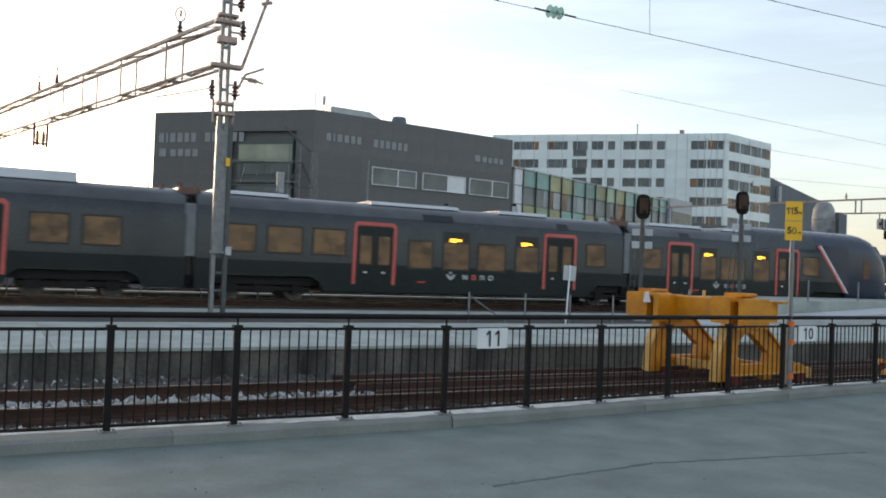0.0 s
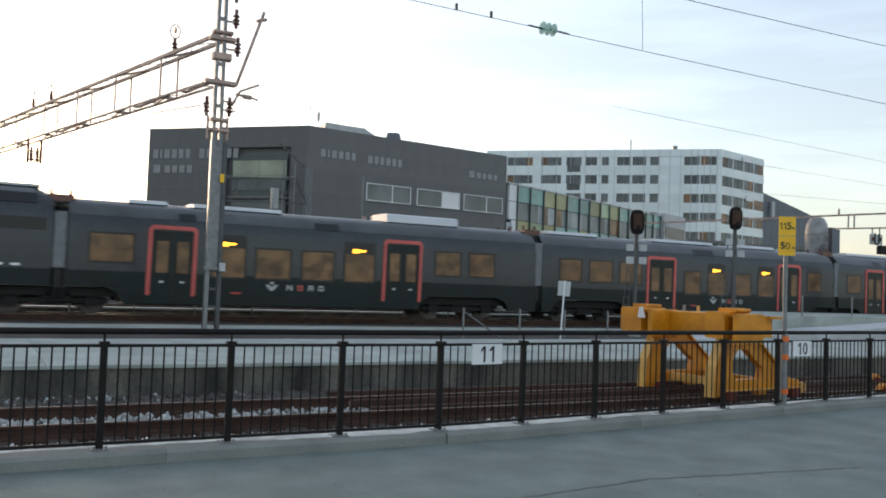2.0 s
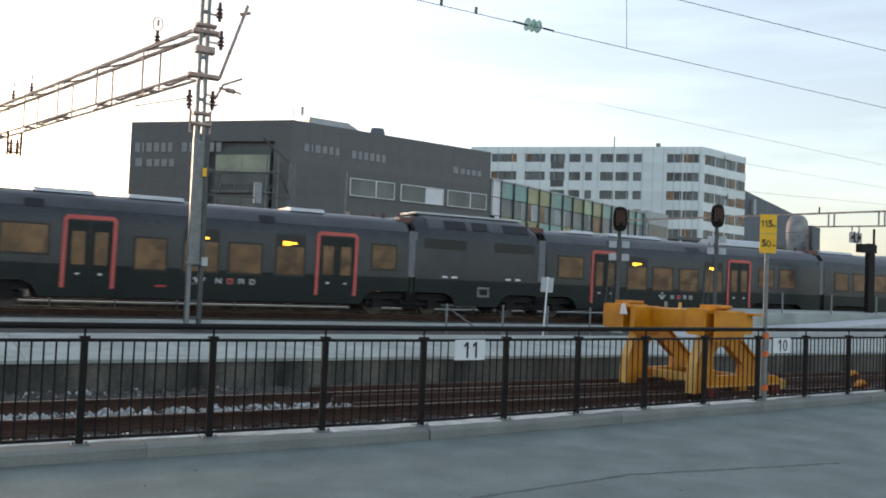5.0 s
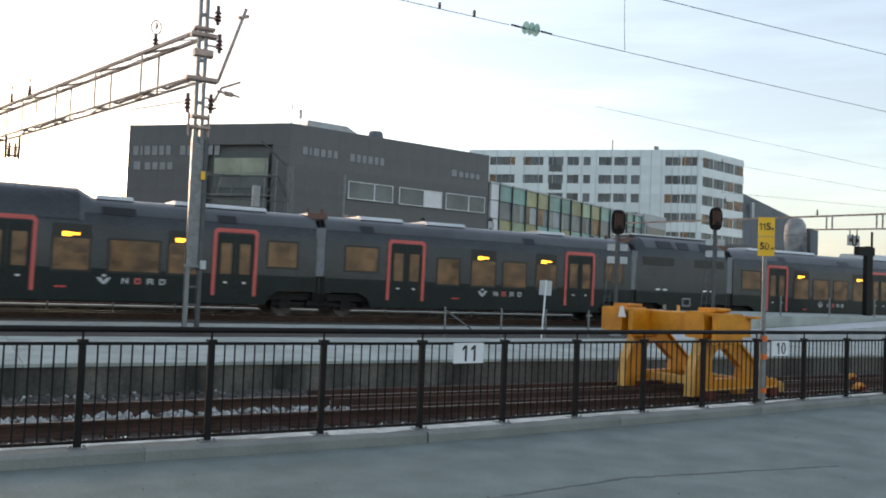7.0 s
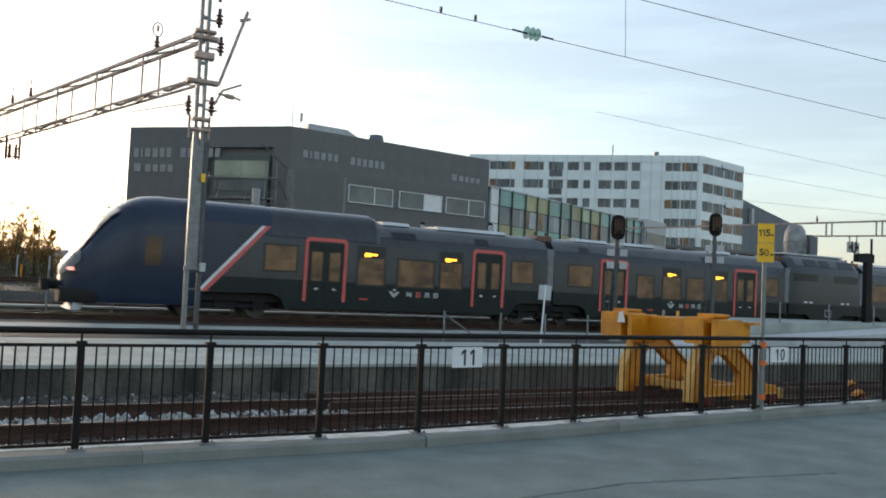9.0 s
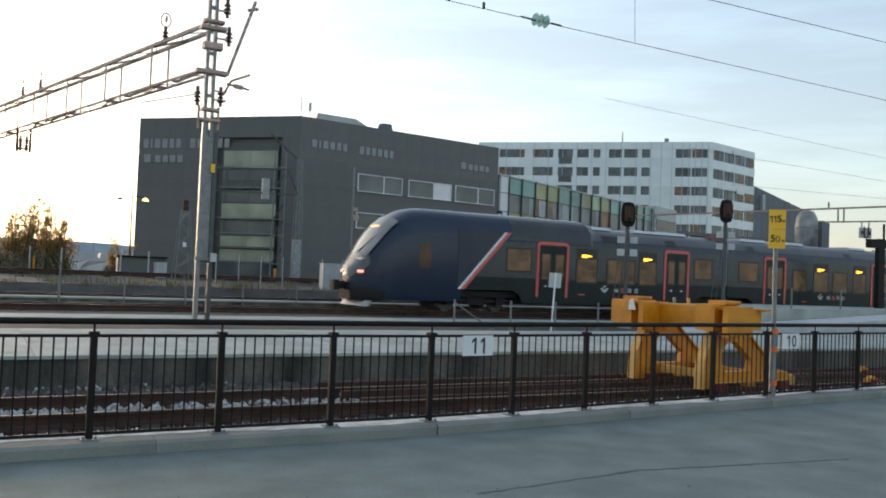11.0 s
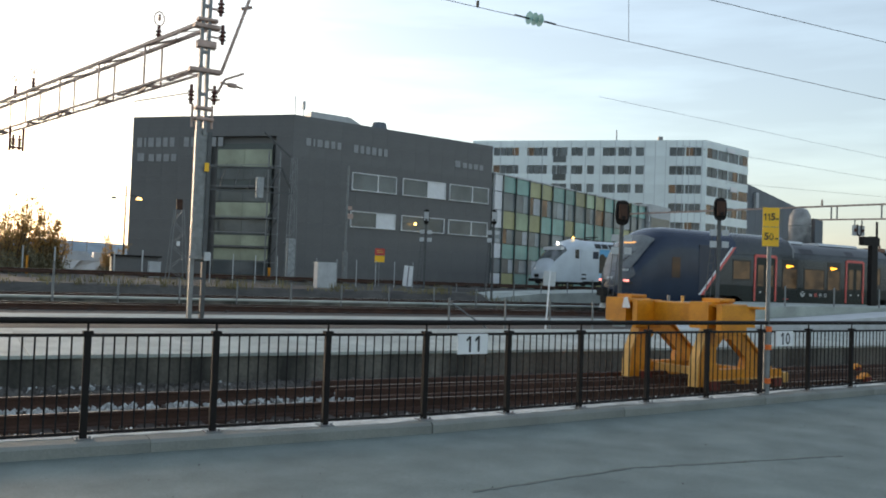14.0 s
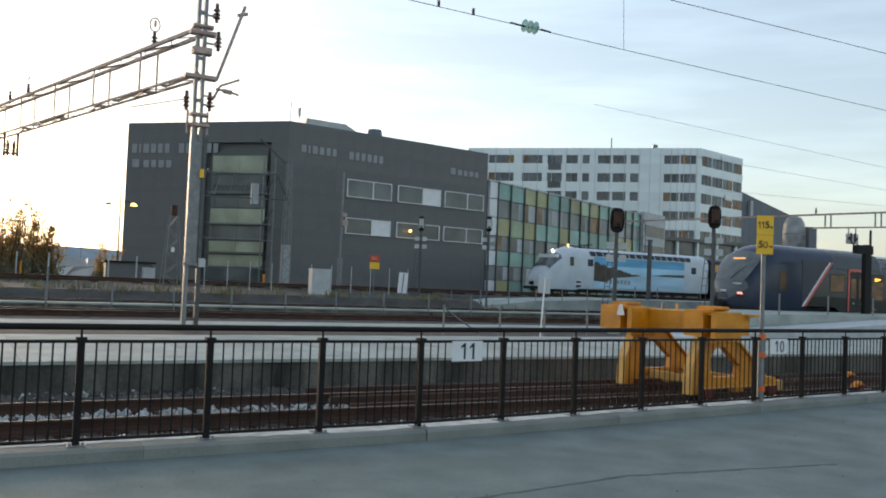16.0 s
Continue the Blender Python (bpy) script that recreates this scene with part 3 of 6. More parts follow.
def bellows(train, x):
    s = Shape()
    for k in range(5):
        a = x - 0.22 + k * 0.09
        s.loft([ring(a, 3.66, 1.46 + 0.04 * (k % 2), 0.55), ring(a + 0.088, 3.66, 1.46 + 0.04 * ((k + 1) % 2), 0.55)])
    part("bellows", s, "frame_dark", train, "dark rubber gangway bellows")
    for y in (-1.585, 1.555):
        part("gangway_panel", Shape().cham(x - 0.22, x + 0.16, y, y + 0.03, 1.55, 3.4, 0.012), "bellows", train, "pale grey gangway panel")
    part("jumper_cable", Shape().rod((x - 0.3, -1.2, 3.7), (x + 0.3, -1.15, 3.72), 0.05, 6).rod((x, -1.2, 3.7), (x + 0.05, -1.45, 3.2), 0.05, 6), "under", train)
    part("roof_coupling", Shape().cham(x - 0.42, x + 0.42, -1.0, 1.0, 3.72, 4.0, 0.05).rod((x - 0.3, -0.7, 3.95), (x - 0.3, -0.7, 4.18), 0.06, 8).rod((x + 0.3, -0.7, 3.95), (x + 0.3, -0.7, 4.18), 0.06, 8), "insulator", train, "dark roof coupling between carriages")
    part("coupling_box", Shape().cham(x - 0.4, x + 0.4, -1.3, -0.9, 0.4, 0.75, 0.04), "under", train)


def nose(car, x0, sgn):
    """Rounded navy cab: x0 is where the taper starts, sgn the way it points."""
    st = [(-2.25, 4.27, 1.6), (-0.7, 4.26, 1.6), (-0.2, 4.2, 1.6), (0.15, 4.08, 1.6), (0.5, 3.87, 1.585), (0.9, 3.52, 1.55), (1.2, 3.14, 1.48), (1.45, 2.78, 1.38)]
    fr = [(1.45, 2.78, 1.38), (1.65, 2.46, 1.25), (1.85, 2.16, 1.07), (2.05, 1.9, 0.85), (2.2, 1.7, 0.6), (2.28, 1.55, 0.4)]
    rings = [ring(x0 + sgn * d, t, w, 0.42) for d, t, w in st]
    part("cab_shell", Shape().loft(rings), "navy", car, "navy blue rounded cab", smooth=True)
    part("cab_front", Shape().loft([ring(x0 + sgn * d, t, w, 0.42) for d, t, w in fr]), "navy", car, "navy lower cab front", smooth=True)
    mask = [(1.72, 2.36, 1.19), (1.85, 2.16, 1.07), (2.05, 1.9, 0.85), (2.2, 1.7, 0.6), (2.28, 1.55, 0.4)]
    part("front_mask", Shape().loft([[(x + sgn * 0.025, y * 1.02, z + 0.02) for x, y, z in ring(x0 + sgn * d, t, w, 0.42)[2:-2]] for d, t, w in mask], caps=False), "cab_grey", car, "silver-grey front mask", smooth=True)
    ws = Shape()
    sel = [(0.6, 3.79, 1.575), (0.9, 3.52, 1.55), (1.2, 3.14, 1.48), (1.45, 2.78, 1.38), (1.65, 2.46, 1.25), (1.8, 2.24, 1.12)]
    rr = []
    for d, t, w in sel:
        r = ring(x0 + sgn * d, t, w, 0.42)[4:-4]
        rr.append([(x + sgn * 0.03, y * 1.06, z + 0.03) for x, y, z in r])
    ws.loft(rr, caps=False)
    part("windscreen", ws, "windscreen", car, "sloping windscreen", smooth=True)
    part("wiper", Shape().beam((x0 + sgn * 1.82, -0.1, 2.3), (x0 + sgn * 1.3, -0.75, 3.0), 0.04, 0.05), "black", car)
    xe = x0 + sgn * 0.98
    part("destination_display", Shape().box(min(xe, xe + sgn * 0.1), max(xe, xe + sgn * 0.1), -0.4, 0.4, 3.37, 3.45), "led_soft", car, "lit orange destination display")
    for s in (-1, 1):
        a, b = sorted((x0 + sgn * 1.7, x0 + sgn * 2.1))
        part("tail_lamp", Shape().box(a, b, s * 0.84 - 0.16, s * 0.84 + 0.14, 1.47, 1.57), "tail", car, "lit red lamp")
        a, b = sorted((x0 + sgn * 1.7, x0 + sgn * 2.08))
        part("lamp_housing", Shape().box(a, b, s * 0.84 - 0.28, s * 0.84 + 0.24, 1.38, 1.455), "frame_dark", car)
        a, b = sorted((x0 - sgn * 0.25, x0 - sgn * 0.8))
        ya, yb = sorted((s * 1.6, s * 1.612))
        part("cab_window", Shape().box(a, b, ya, yb, 1.75, 2.75), "pane_dim", car, "dark cab side window")
    a = x0 + sgn * 2.25
    part("badge", Shape().beam((a, -0.2, 1.6), (a, 0.2, 1.6), 0.06, 0.16), "white", car)
    part("coupler", Shape().rod((x0 + sgn * 2.0, 0, 0.95), (x0 + sgn * 2.75, 0, 0.95), 0.16, 10).box(min(x0 + sgn * 2.6, x0 + sgn * 2.85), max(x0 + sgn * 2.6, x0 + sgn * 2.85), -0.24, 0.24, 0.75, 1.15), "under", car, "black centre coupler")
    part("bumper", Shape().loft([ring(x0 + sgn * d, 0.95, w, 0.38) for d, w in ((1.2, 1.5), (1.6, 1.35), (1.95, 1.05), (2.3, 0.6))]), "under", car, "black bumper skirt", smooth=True)
    part("number_plate", Shape().box(min(x0 + sgn * 1.8, x0 + sgn * 1.98), max(x0 + sgn * 1.8, x0 + sgn * 1.98), -0.9, -0.35, 1.98, 2.08), "white_dirty", car)
    part("snow_plough", Shape().prism([(x0 + sgn * 1.4, 0.6), (x0 + sgn * 1.75, 0.55), (x0 + sgn * 2.0, 0.14), (x0 + sgn * 1.7, 0.12)], "y", -1.1, 1.1), "white_dirty", car, "pale snow plough")
    # slanting stripe of the livery on both flanks
    for s in (-1, 1):
        ya, yb = sorted((s * 1.58, s * 1.622))
        xs = x0 - sgn * 2.2
        xt = x0 - sgn * 4.45
        for a, b, m_ in ((0.0, 0.2, "pink"), (-0.14, 0.0, "white")):
            o = [(xs - sgn * a, 0.95), (xs - sgn * b, 0.95), (xt - sgn * b, 3.42), (xt - sgn * a, 3.42)]
            part("livery_stripe", Shape().prism(o, "y", ya, yb), m_, car)
        ya, yb = sorted((s * 1.57, s * 1.614))
        o = [(x0 - sgn * 2.06, 0.95), (x0 - sgn * 2.1, 0.95), (x0 - sgn * 4.31, 3.38), (x0 - sgn * 4.31, 3.42), (x0 - sgn * 2.06, 3.42)]
        part("livery_panel", Shape().prism(o, "y", ya, yb), "navy", car, "navy flank panel")


def bogie(train, x, wheels):
    s = Shape()
    for y in (-1.05, 1.05):
        s.cham(x - 1.75, x + 1.75, y - 0.09, y + 0.09, 0.36, 0.58, 0.04)
        s.box(x - 0.4, x + 0.4, y - 0.14, y + 0.14, 0.3, 0.75)
        for d in (-1.25, 1.25):
            s.box(x + d - 0.22, x + d + 0.22, y - 0.16, y + 0.16, 0.3, 0.66)
    s.box(x - 0.3, x + 0.3, -1.05, 1.05, 0.4, 0.7)
    s.box(x - 2.0, x + 2.0, -1.3, 1.3, 0.62, 0.9)
    part("bogie", s, "under", train, "black bogie frame")
    for d in (-1.25, 1.25):
        w = Shape()
        for y in (-0.75, 0.75):
            w.rod((0, y - 0.065, 0), (0, y + 0.065, 0), 0.42, 20)
            w.rod((0, y * 1.12 - 0.06, 0), (0, y * 1.12 + 0.06, 0), 0.2, 10)
            for k in range(3):
                a = k * math.tau / 3
                w.box(0.28 * math.cos(a) - 0.05, 0.28 * math.cos(a) + 0.05, y * 1.09 - 0.01, y * 1.09 + 0.01, 0.28 * math.sin(a) - 0.05, 0.28 * math.sin(a) + 0.05)
        w.rod((0, -0.8, 0), (0, 0.8, 0), 0.09, 10)
        ob = part("wheelset", w, "wheel", train, "steel wheels on their axle")
        ob.location = (x + d, 0, 0.42)
        wheels.append((ob, x + d))


WHEELS = []
HI, LO = (1.83, 2.74), (1.44, 2.48)


def end_car(train, mirror):
    f = (lambda a: 96.05 - a) if mirror else (lambda a: a)
    span = lambda a, b: tuple(sorted((f(a), f(b))))
    a, b = span(2.15, 17.4)
    car = car_body(train, a, b, name="end_carriage")
    a, b = span(2.2, 4.7)
    part("raised_roof", Shape().loft([[(x, y * 1.003, z + 0.003) for _, y, z in ring(0, 4.26)[2:-2]] for x in (a, b)]), "navy", car, "navy roof fairing", smooth=True)
    a, b = span(4.7, 9.0)
    part("raised_roof", Shape().loft([[(x, y, z) for _, y, z in ring(0, 4.26)[2:-2]] for x in (a, b)]), "body", car, "raised roof fairing", smooth=True)
    part("roof_slope", Shape().loft([[(f(9.0), y, z) for _, y, z in ring(0, 4.26)[2:-2]], [(f(9.5), y * 0.95, z) for _, y, z in ring(0, 3.97)[2:-2]]]), "roof", car, smooth=True)
    nose(car, f(0.0), 1 if mirror else -1)
    for side in (-1, 1):
        for p, q, lev, amber in ((4.5, 5.7, HI, 0), (8.25, 9.35, LO, 1), (10.0, 11.6, LO, 0), (11.95, 12.95, LO, 1), (15.5, 16.6, HI, 0)):
            a, b = span(p, q)
            train_window(car, a, b, *lev, side)
            if amber:
                train_display(car, a, b, side)
        for p, q in ((6.03, 7.75), (13.47, 15.1)):
            train_door(car, *span(p, q), side)
    emblem(car, min(f(9.85), f(11.9)))
    for p, q in ((9.6, 10.8), (12.2, 15.6)):
        roof_box(car, *span(p, q), 3.95, 0.1)
    roof_vents(car, [span(9.7, 10.8), span(13.6, 14.3)], 3.95)


def mid_car(train, x0, x1, windows, doors, displays, mark, boxes, vents):
    car = car_body(train, x0 + 0.2, x1 - 0.2)
    for side in (-1, 1):
        for a, b, hi in windows:
            train_window(car, a, b, *(HI if hi else LO), side)
        for a, b in displays:
            train_display(car, a, b, side)
        for a, b in doors:
            train_door(car, a, b, side)
    emblem(car, mark)
    for a, b, tall in boxes:
        roof_box(car, a, b, 3.95, tall)
    roof_vents(car, vents, 3.95)
    part("insulator", Shape().rod((x1 - 0.9, -0.5, 3.8), (x1 - 0.9, -0.5, 4.1), 0.07, 8).rod((x1 - 0.9, 0.5, 3.8), (x1 - 0.9, 0.5, 4.1), 0.07, 8), "insulator", car)


def power_car(train, x0, x1):
    car = car_body(train, x0 + 0.2, x1 - 0.2, 4.24, "power_carriage")
    roof_vents(car, [(x0 + 1.6, x0 + 2.6), (x0 + 2.95, x0 + 3.7), (x0 + 4.5, x0 + 5.8)], 4.24)
    part("grille", Shape().box(x0 + 4.0, x0 + 6.1, -1.612, -1.6, 2.75, 3.15), "frame_dark", car, "dark louvred grille")
    part("grille", Shape().box(x0 + 0.6, x0 + 2.6, -1.612, -1.6, 2.75, 3.15), "frame_dark", car, "dark louvred grille")
    for d in (1.6, 2.05, 4.75, 5.25):
        part("marker", Shape().box(x0 + d - 0.13, x0 + d + 0.13, -1.608, -1.6, 1.57, 1.65), "white", car)
    h = Shape()
    h.box(x0 + 3.2, x0 + 3.28, -1.615, -1.6, 0.82, 1.24).box(x0 + 3.7, x0 + 3.78, -1.615, -1.6, 0.82, 1.24).box(x0 + 3.28, x0 + 3.7, -1.615, -1.6, 1.16, 1.24).box(x0 + 3.28, x0 + 3.7, -1.615, -1.6, 0.82, 0.9)
    part("hatch_frame", h, "galv", car)
    part("roof_rim", Shape().box(x0 + 0.6, x1 - 0.6, -0.75, 0.75, 4.22, 4.3), "roof_light", car)


train = thing("passenger_train", "dark slate and navy diesel-electric passenger train with coral red doors", "train", at=pose(-52.65, TRAIN_Y, RAIL_Z))
end_car(train, False)
end_car(train, True)
mid_car(train, 17.55, 33.4,
        [(18.6, 19.95, 1), (22.7, 23.7, 0), (24.35, 25.5, 0), (25.95, 27.1, 0), (27.7, 28.75, 0), (31.6, 32.6, 1)],
        [(20.4, 22.08), (29.25, 30.95)], [(24.35, 25.5), (27.7, 28.75)], 24.9,
        [(19.5, 21.4, 0.1), (22.5, 24.4, 0.1), (28.4, 29.8, 0.1)], [(19.2, 19.8), (27.0, 27.6)])
power_car(train, 33.3, 39.8)
mid_car(train, 39.85, 58.9,
        [(40.75, 42.1, 1), (44.8, 45.95, 0), (46.4, 47.65, 0), (48.15, 49.35, 0), (49.85, 51.05, 0), (53.8, 54.9, 1), (55.4, 56.55, 1)],
        [(42.6, 44.25), (51.45, 53.15)], [(44.8, 45.95), (49.85, 51.05)], 47.0,
        [(42.0, 43.3, 0.1), (44.2, 47.5, 0.1), (51.9, 55.2, 0.3)], [(43.6, 44.2), (48.6, 49.6)])
mid_car(train, 58.85, 78.45,
        [(60.0, 61.15, 1), (61.65, 62.9, 1), (63.4, 64.65, 1), (67.4, 68.4, 0), (68.95, 70.1, 0), (70.6, 71.85, 0), (72.45, 73.55, 0), (76.2, 77.2, 1)],
        [(65.0, 66.8), (73.85, 75.6)], [(68.95, 70.1), (72.45, 73.55)], 69.3,
        [(59.8, 62.6, 0.1), (66.0, 70.0, 0.1), (72.0, 74.5, 0.1)], [(68.0, 69.4), (74.6, 75.2)])
for gx in (17.58, 33.42, 39.85, 58.87, 78.55):
    bellows(train, gx)
for bx in BOGIES:
    bogie(train, bx, WHEELS)
for ua, ub in ((5.2, 15.0), (19.6, 31.0), (42, 53), (64, 76), (80.4, 90.0)):
    part("underframe", Shape().cham(ua, ub, -1.25, 1.25, 0.38, 0.6, 0.06), "under", train, "black underfloor equipment")


# ---- black fence along the road ----
def fence_panel(length):
    f = thing("fence_panel", "black painted steel railing panel with round handrail", "fence", "fence panels along the road", pose(0, FENCE_Y, 0))
    post = Shape().cham(-0.032, 0.032, -0.032, 0.032, 0.0, 1.0, 0.008)
    post.box(-0.045, 0.045, -0.045, 0.045, 0.985, 1.02)
    post.rod((0, 0, 1.0), (0, 0, 1.1), 0.011, 8)
    part("post", post, "black", f)
    part("base_plate", Shape().box(-0.08, 0.08, -0.08, 0.08, 0.02, 0.032), "galv", f, "galvanised base plate")
    for dx in (-0.055, 0.055):
        part("bolt", Shape().rod((dx, -0.055, 0.03), (dx, -0.055, 0.055), 0.012, 6), "galv", f)
    part("handrail", Shape().rod((0, 0, 1.115), (length, 0, 1.115), 0.03, 12), "black", f, smooth=True)
    part("top_rail", Shape().box(0.032, length - 0.032, -0.016, 0.016, 0.965, 0.995), "black", f)
    part("bottom_rail", Shape().box(0.032, length - 0.032, -0.016, 0.016, 0.06, 0.09), "black", f)
    pk = Shape().rod((0, 0, 0.085), (0, 0, 0.97), 0.0085, 6).mesh("picket", M["black"])
    for i in range(10):
        ob = part("picket", pk, "black", f)
        ob.location = (0.032 + (i + 1) * (length - 0.064) / 11, 0, 0)
    return f


# panels of 1.19 m, then of 1.255 m farther along the slanting stretch
slant = math.degrees(math.atan(SLANT))
short_panel, long_panel = fence_panel(1.19), fence_panel(1.255)
short_panel.matrix_world = pose(4.6 - 1.19 * 6, FENCE_Y, 0)
for i in range(1, 8):
    x = 4.6 - 1.19 * (6 - i)
    copy_thing(short_panel, pose(x, fence_line(x), 0, 0, 0, slant if i > 5 else 0))
long_panel.matrix_world = pose(6.975, fence_line(6.975), 0, 0, 0, slant)
for i in range(1, 16):
    x = 6.975 + 1.2508 * i
    copy_thing(long_panel, pose(x, fence_line(x), 0, 0, 0, slant))


def figures(text, h, material, parent, x, y, z, step, weight=0.14):
    """Painted figures, each its own piece, standing on the plate that looks along -y."""
    w = h * weight
    x -= step * (len(text) - 1) / 2
    for ch in text:
        sh = Shape()
        if ch == "1":
            sh.box(x - w / 2, x + w / 2, y - 0.004, y, z - h / 2, z + h / 2)
            sh.prism([(x - w / 2, z + h / 2), (x - w / 2, z + h * 0.3), (x - h * 0.27, z + h * 0.16), (x - h * 0.27, z + h * 0.32)], "y", y - 0.004, y)
        elif ch == "0":
            n = 20
            ring_o = [(x + 0.3 * h * math.cos(k * math.tau / n), z + 0.5 * h * math.sin(k * math.tau / n)) for k in range(n)]
            ring_i = [(x + (0.3 * h - w) * math.cos(k * math.tau / n), z + (0.5 * h - w * 0.9) * math.sin(k * math.tau / n)) for k in range(n)]
            sh.add([(p, e, q) for e in (y - 0.004, y) for p, q in ring_o + ring_i], [])
            for k in range(n):
                j = (k + 1) % n
                sh.f += [(k, j, n + j, n + k), (2 * n + k, 3 * n + k, 3 * n + j, 2 * n + j), (k, 2 * n + k, 2 * n + j, j), (n + k, n + j, 3 * n + j, 3 * n + k)]
        else:
            words(ch, h * 1.38, material, parent, pose(x, y - 0.002, z, 90, 0, 0), "figure")
            x += step
            continue
        part("figure", sh, material, parent)
        x += step


def number_sign(x0, x1, text):
    s = thing("track_sign", "white track number sign with black figures on the fence", "sign", "track number signs", pose((x0 + x1) / 2, fence_line((x0 + x1) / 2) - 0.055, 0.87, 0, 0, math.degrees(math.atan(SLANT)) if x0 > BEND_X else 0))
    w = (x1 - x0) / 2
    part("plate", Shape().cham(-w, w, -0.006, 0.006, -0.118, 0.118, 0.003), "white", s)
    part("clamp", Shape().box(-0.1, 0.1, 0.006, 0.05, 0.06, 0.09), "galv", s)
    figures(text, 0.185, "ink", s, 0.02, -0.007, 0, 0.125)


number_sign(5.0, 5.43, "11")
number_sign(11.03, 11.47, "10")


def distance_post():
    s = thing("distance_sign_post", "grey steel post with two yellow distance signs", "sign post", at=pose(10.89, 8.99, 0, 0, 0, -32))
    part("pole", Shape().rod((0, 0, 0.0), (0.0, 0, 2.9), 0.034, 12), "galv", s, smooth=True)
    part("sleeve", Shape().rod((0, 0, 0.0), (0, 0, 1.07), 0.052, 14), "galv", s, "wider galvanised foot sleeve", smooth=True)
    for z in (1.02, 0.74, 0.22):
        part("reflector_band", Shape().rod((0.012, -0.01, z - 0.04), (0.012, -0.01, z + 0.04), 0.055, 12), "orange", s, "orange reflector band")
    for z, t, u in ((2.755, "115", "m"), (2.45, "50", "m")):
        p = part("sign_plate", Shape().cham(-0.128, 0.128, -0.052, -0.04, z - 0.148, z + 0.148, 0.004), "sign_yellow", s, "yellow distance plate")
        figures(t, 0.108, "ink", p, -0.028, -0.053, z, 0.056 if len(t) == 3 else 0.074, 0.115)
        words(u, 0.055, "ink", p, pose(0.09, -0.058, z - 0.025, 90, 0, 0), "unit")


distance_post()


# ---- yellow buffer stop ----
def buffer_stop(m):
    b = thing("buffer_stop", "yellow painted steel buffer stop clamped on rusty rails", "buffer stop", "buffer stops", m)
    part("cross_beam", Shape().cham(-0.02, 0.36, -1.3, 1.25, 1.1, 1.52, 0.02), "yellow", b)
    for y, ya, yb in ((1.1, 0.86, 1.42), (-1.05, -1.16, -0.73)):
        part("buffer_block", Shape().cham(-0.5, 0.2, ya, yb, 1.08, 1.56, 0.03), "yellow", b)
        part("block_side", Shape().cham(-0.5, 0.2, ya - 0.3, ya - 0.18, 0.98, 1.54, 0.02), "yellow", b, "upright plate beside the block")
        part("block_web", Shape().box(-0.12, 0.16, ya - 0.18, ya, 1.1, 1.5), "yellow", b)
        part("block_ledge", Shape().box(-0.4, -0.12, ya - 0.18, ya, 1.47, 1.51), "yellow", b)
        part("block_cap", Shape().cham(-0.3, 0.12, y - 0.2, y + 0.2, 1.56, 1.63, 0.02), "yellow", b)
        part("block_rib", Shape().box(0.2, 0.5, y - 0.36, y - 0.3, 1.12, 1.5), "yellow", b)
    part("reflector", Shape().prism([(0.74, 1.36), (0.95, 1.36), (0.91, 1.56), (0.82, 1.58)], "x", -0.512, -0.504), "white", b, "white reflective plate")
    outer = [(-0.4, 0.3), (-0.37, 0.55), (-0.1, 1.1), (0.68, 1.1), (1.45, 0.47), (1.45, 0.12), (-0.12, 0.12)]
    inner = [(0.1, 0.42), (0.1, 0.7), (0.28, 0.86), (0.5, 0.86), (0.98, 0.5), (0.92, 0.3), (0.22, 0.3)]
    n = len(outer)
    for y in (-0.8, 0.87):
        f = Shape()
        f.add([(px, e, pz) for e in (y - 0.075, y + 0.075) for px, pz in outer + inner], [])
        for i in range(n):
            j = (i + 1) % n
            f.f += [(i, j, n + j, n + i), (2 * n + i, 3 * n + i, 3 * n + j, 2 * n + j), (i, 2 * n + i, 2 * n + j, j), (n + i, n + j, 3 * n + j, 3 * n + i)]
        part("side_frame", f, "yellow", b, "yellow side frame with a six-sided opening")
        part("toe", Shape().prism([(-0.4, 0.298), (-0.42, 0.0), (-0.14, 0.0), (-0.12, 0.118)], "y", y - 0.073, y + 0.073), "yellow", b)
        part("heel", Shape().prism([(1.452, 0.468), (1.7, 0.27), (2.08, 0.26), (2.08, 0.12), (1.452, 0.12)], "y", y - 0.075, y + 0.075), "yellow", b)
        # front flange in a paler yellow than the side frame
        part("front_flange", Shape().prism([(-0.45, 0.0), (-0.424, 0.0), (-0.404, 0.3), (-0.374, 0.55), (-0.104, 1.1), (-0.144, 1.1), (-0.414, 0.55), (-0.444, 0.3)], "y", y - 0.1, y + 0.1), "yellow_pale", b, "pale yellow front edge")
        part("strut_flange", Shape().prism([(0.684, 1.1), (0.74, 1.1), (1.716, 0.3), (1.704, 0.272), (1.455, 0.474)], "y", y - 0.13, y + 0.13), "yellow", b)
        part("foot_flange", Shape().prism([(-0.1, 0.1), (2.08, 0.1), (2.08, 0.118), (-0.1, 0.118)], "y", y - 0.13, y + 0.13), "yellow_pale", b)
        part("hang_block", Shape().cham(0.86, 1.1, y - 0.08, y + 0.08, 0.0, 0.1, 0.015), "yellow", b)
        for x in (-0.02, 1.88):
            part("rail_clamp", Shape().cham(x - 0.12, x + 0.14, y - 0.17, y + 0.17, -0.06, 0.1, 0.02), "red_clamp", b, "red-brown rail clamp")
        part("clamp_block", Shape().cham(2.09, 2.25, y - 0.12, y + 0.12, 0.0, 0.2, 0.03), "yellow_pale", b)
    part("cross_tie", Shape().beam((0.3, -0.86, 0.2), (0.3, 0.76, 0.2), 0.14, 0.14), "yellow_pale", b)
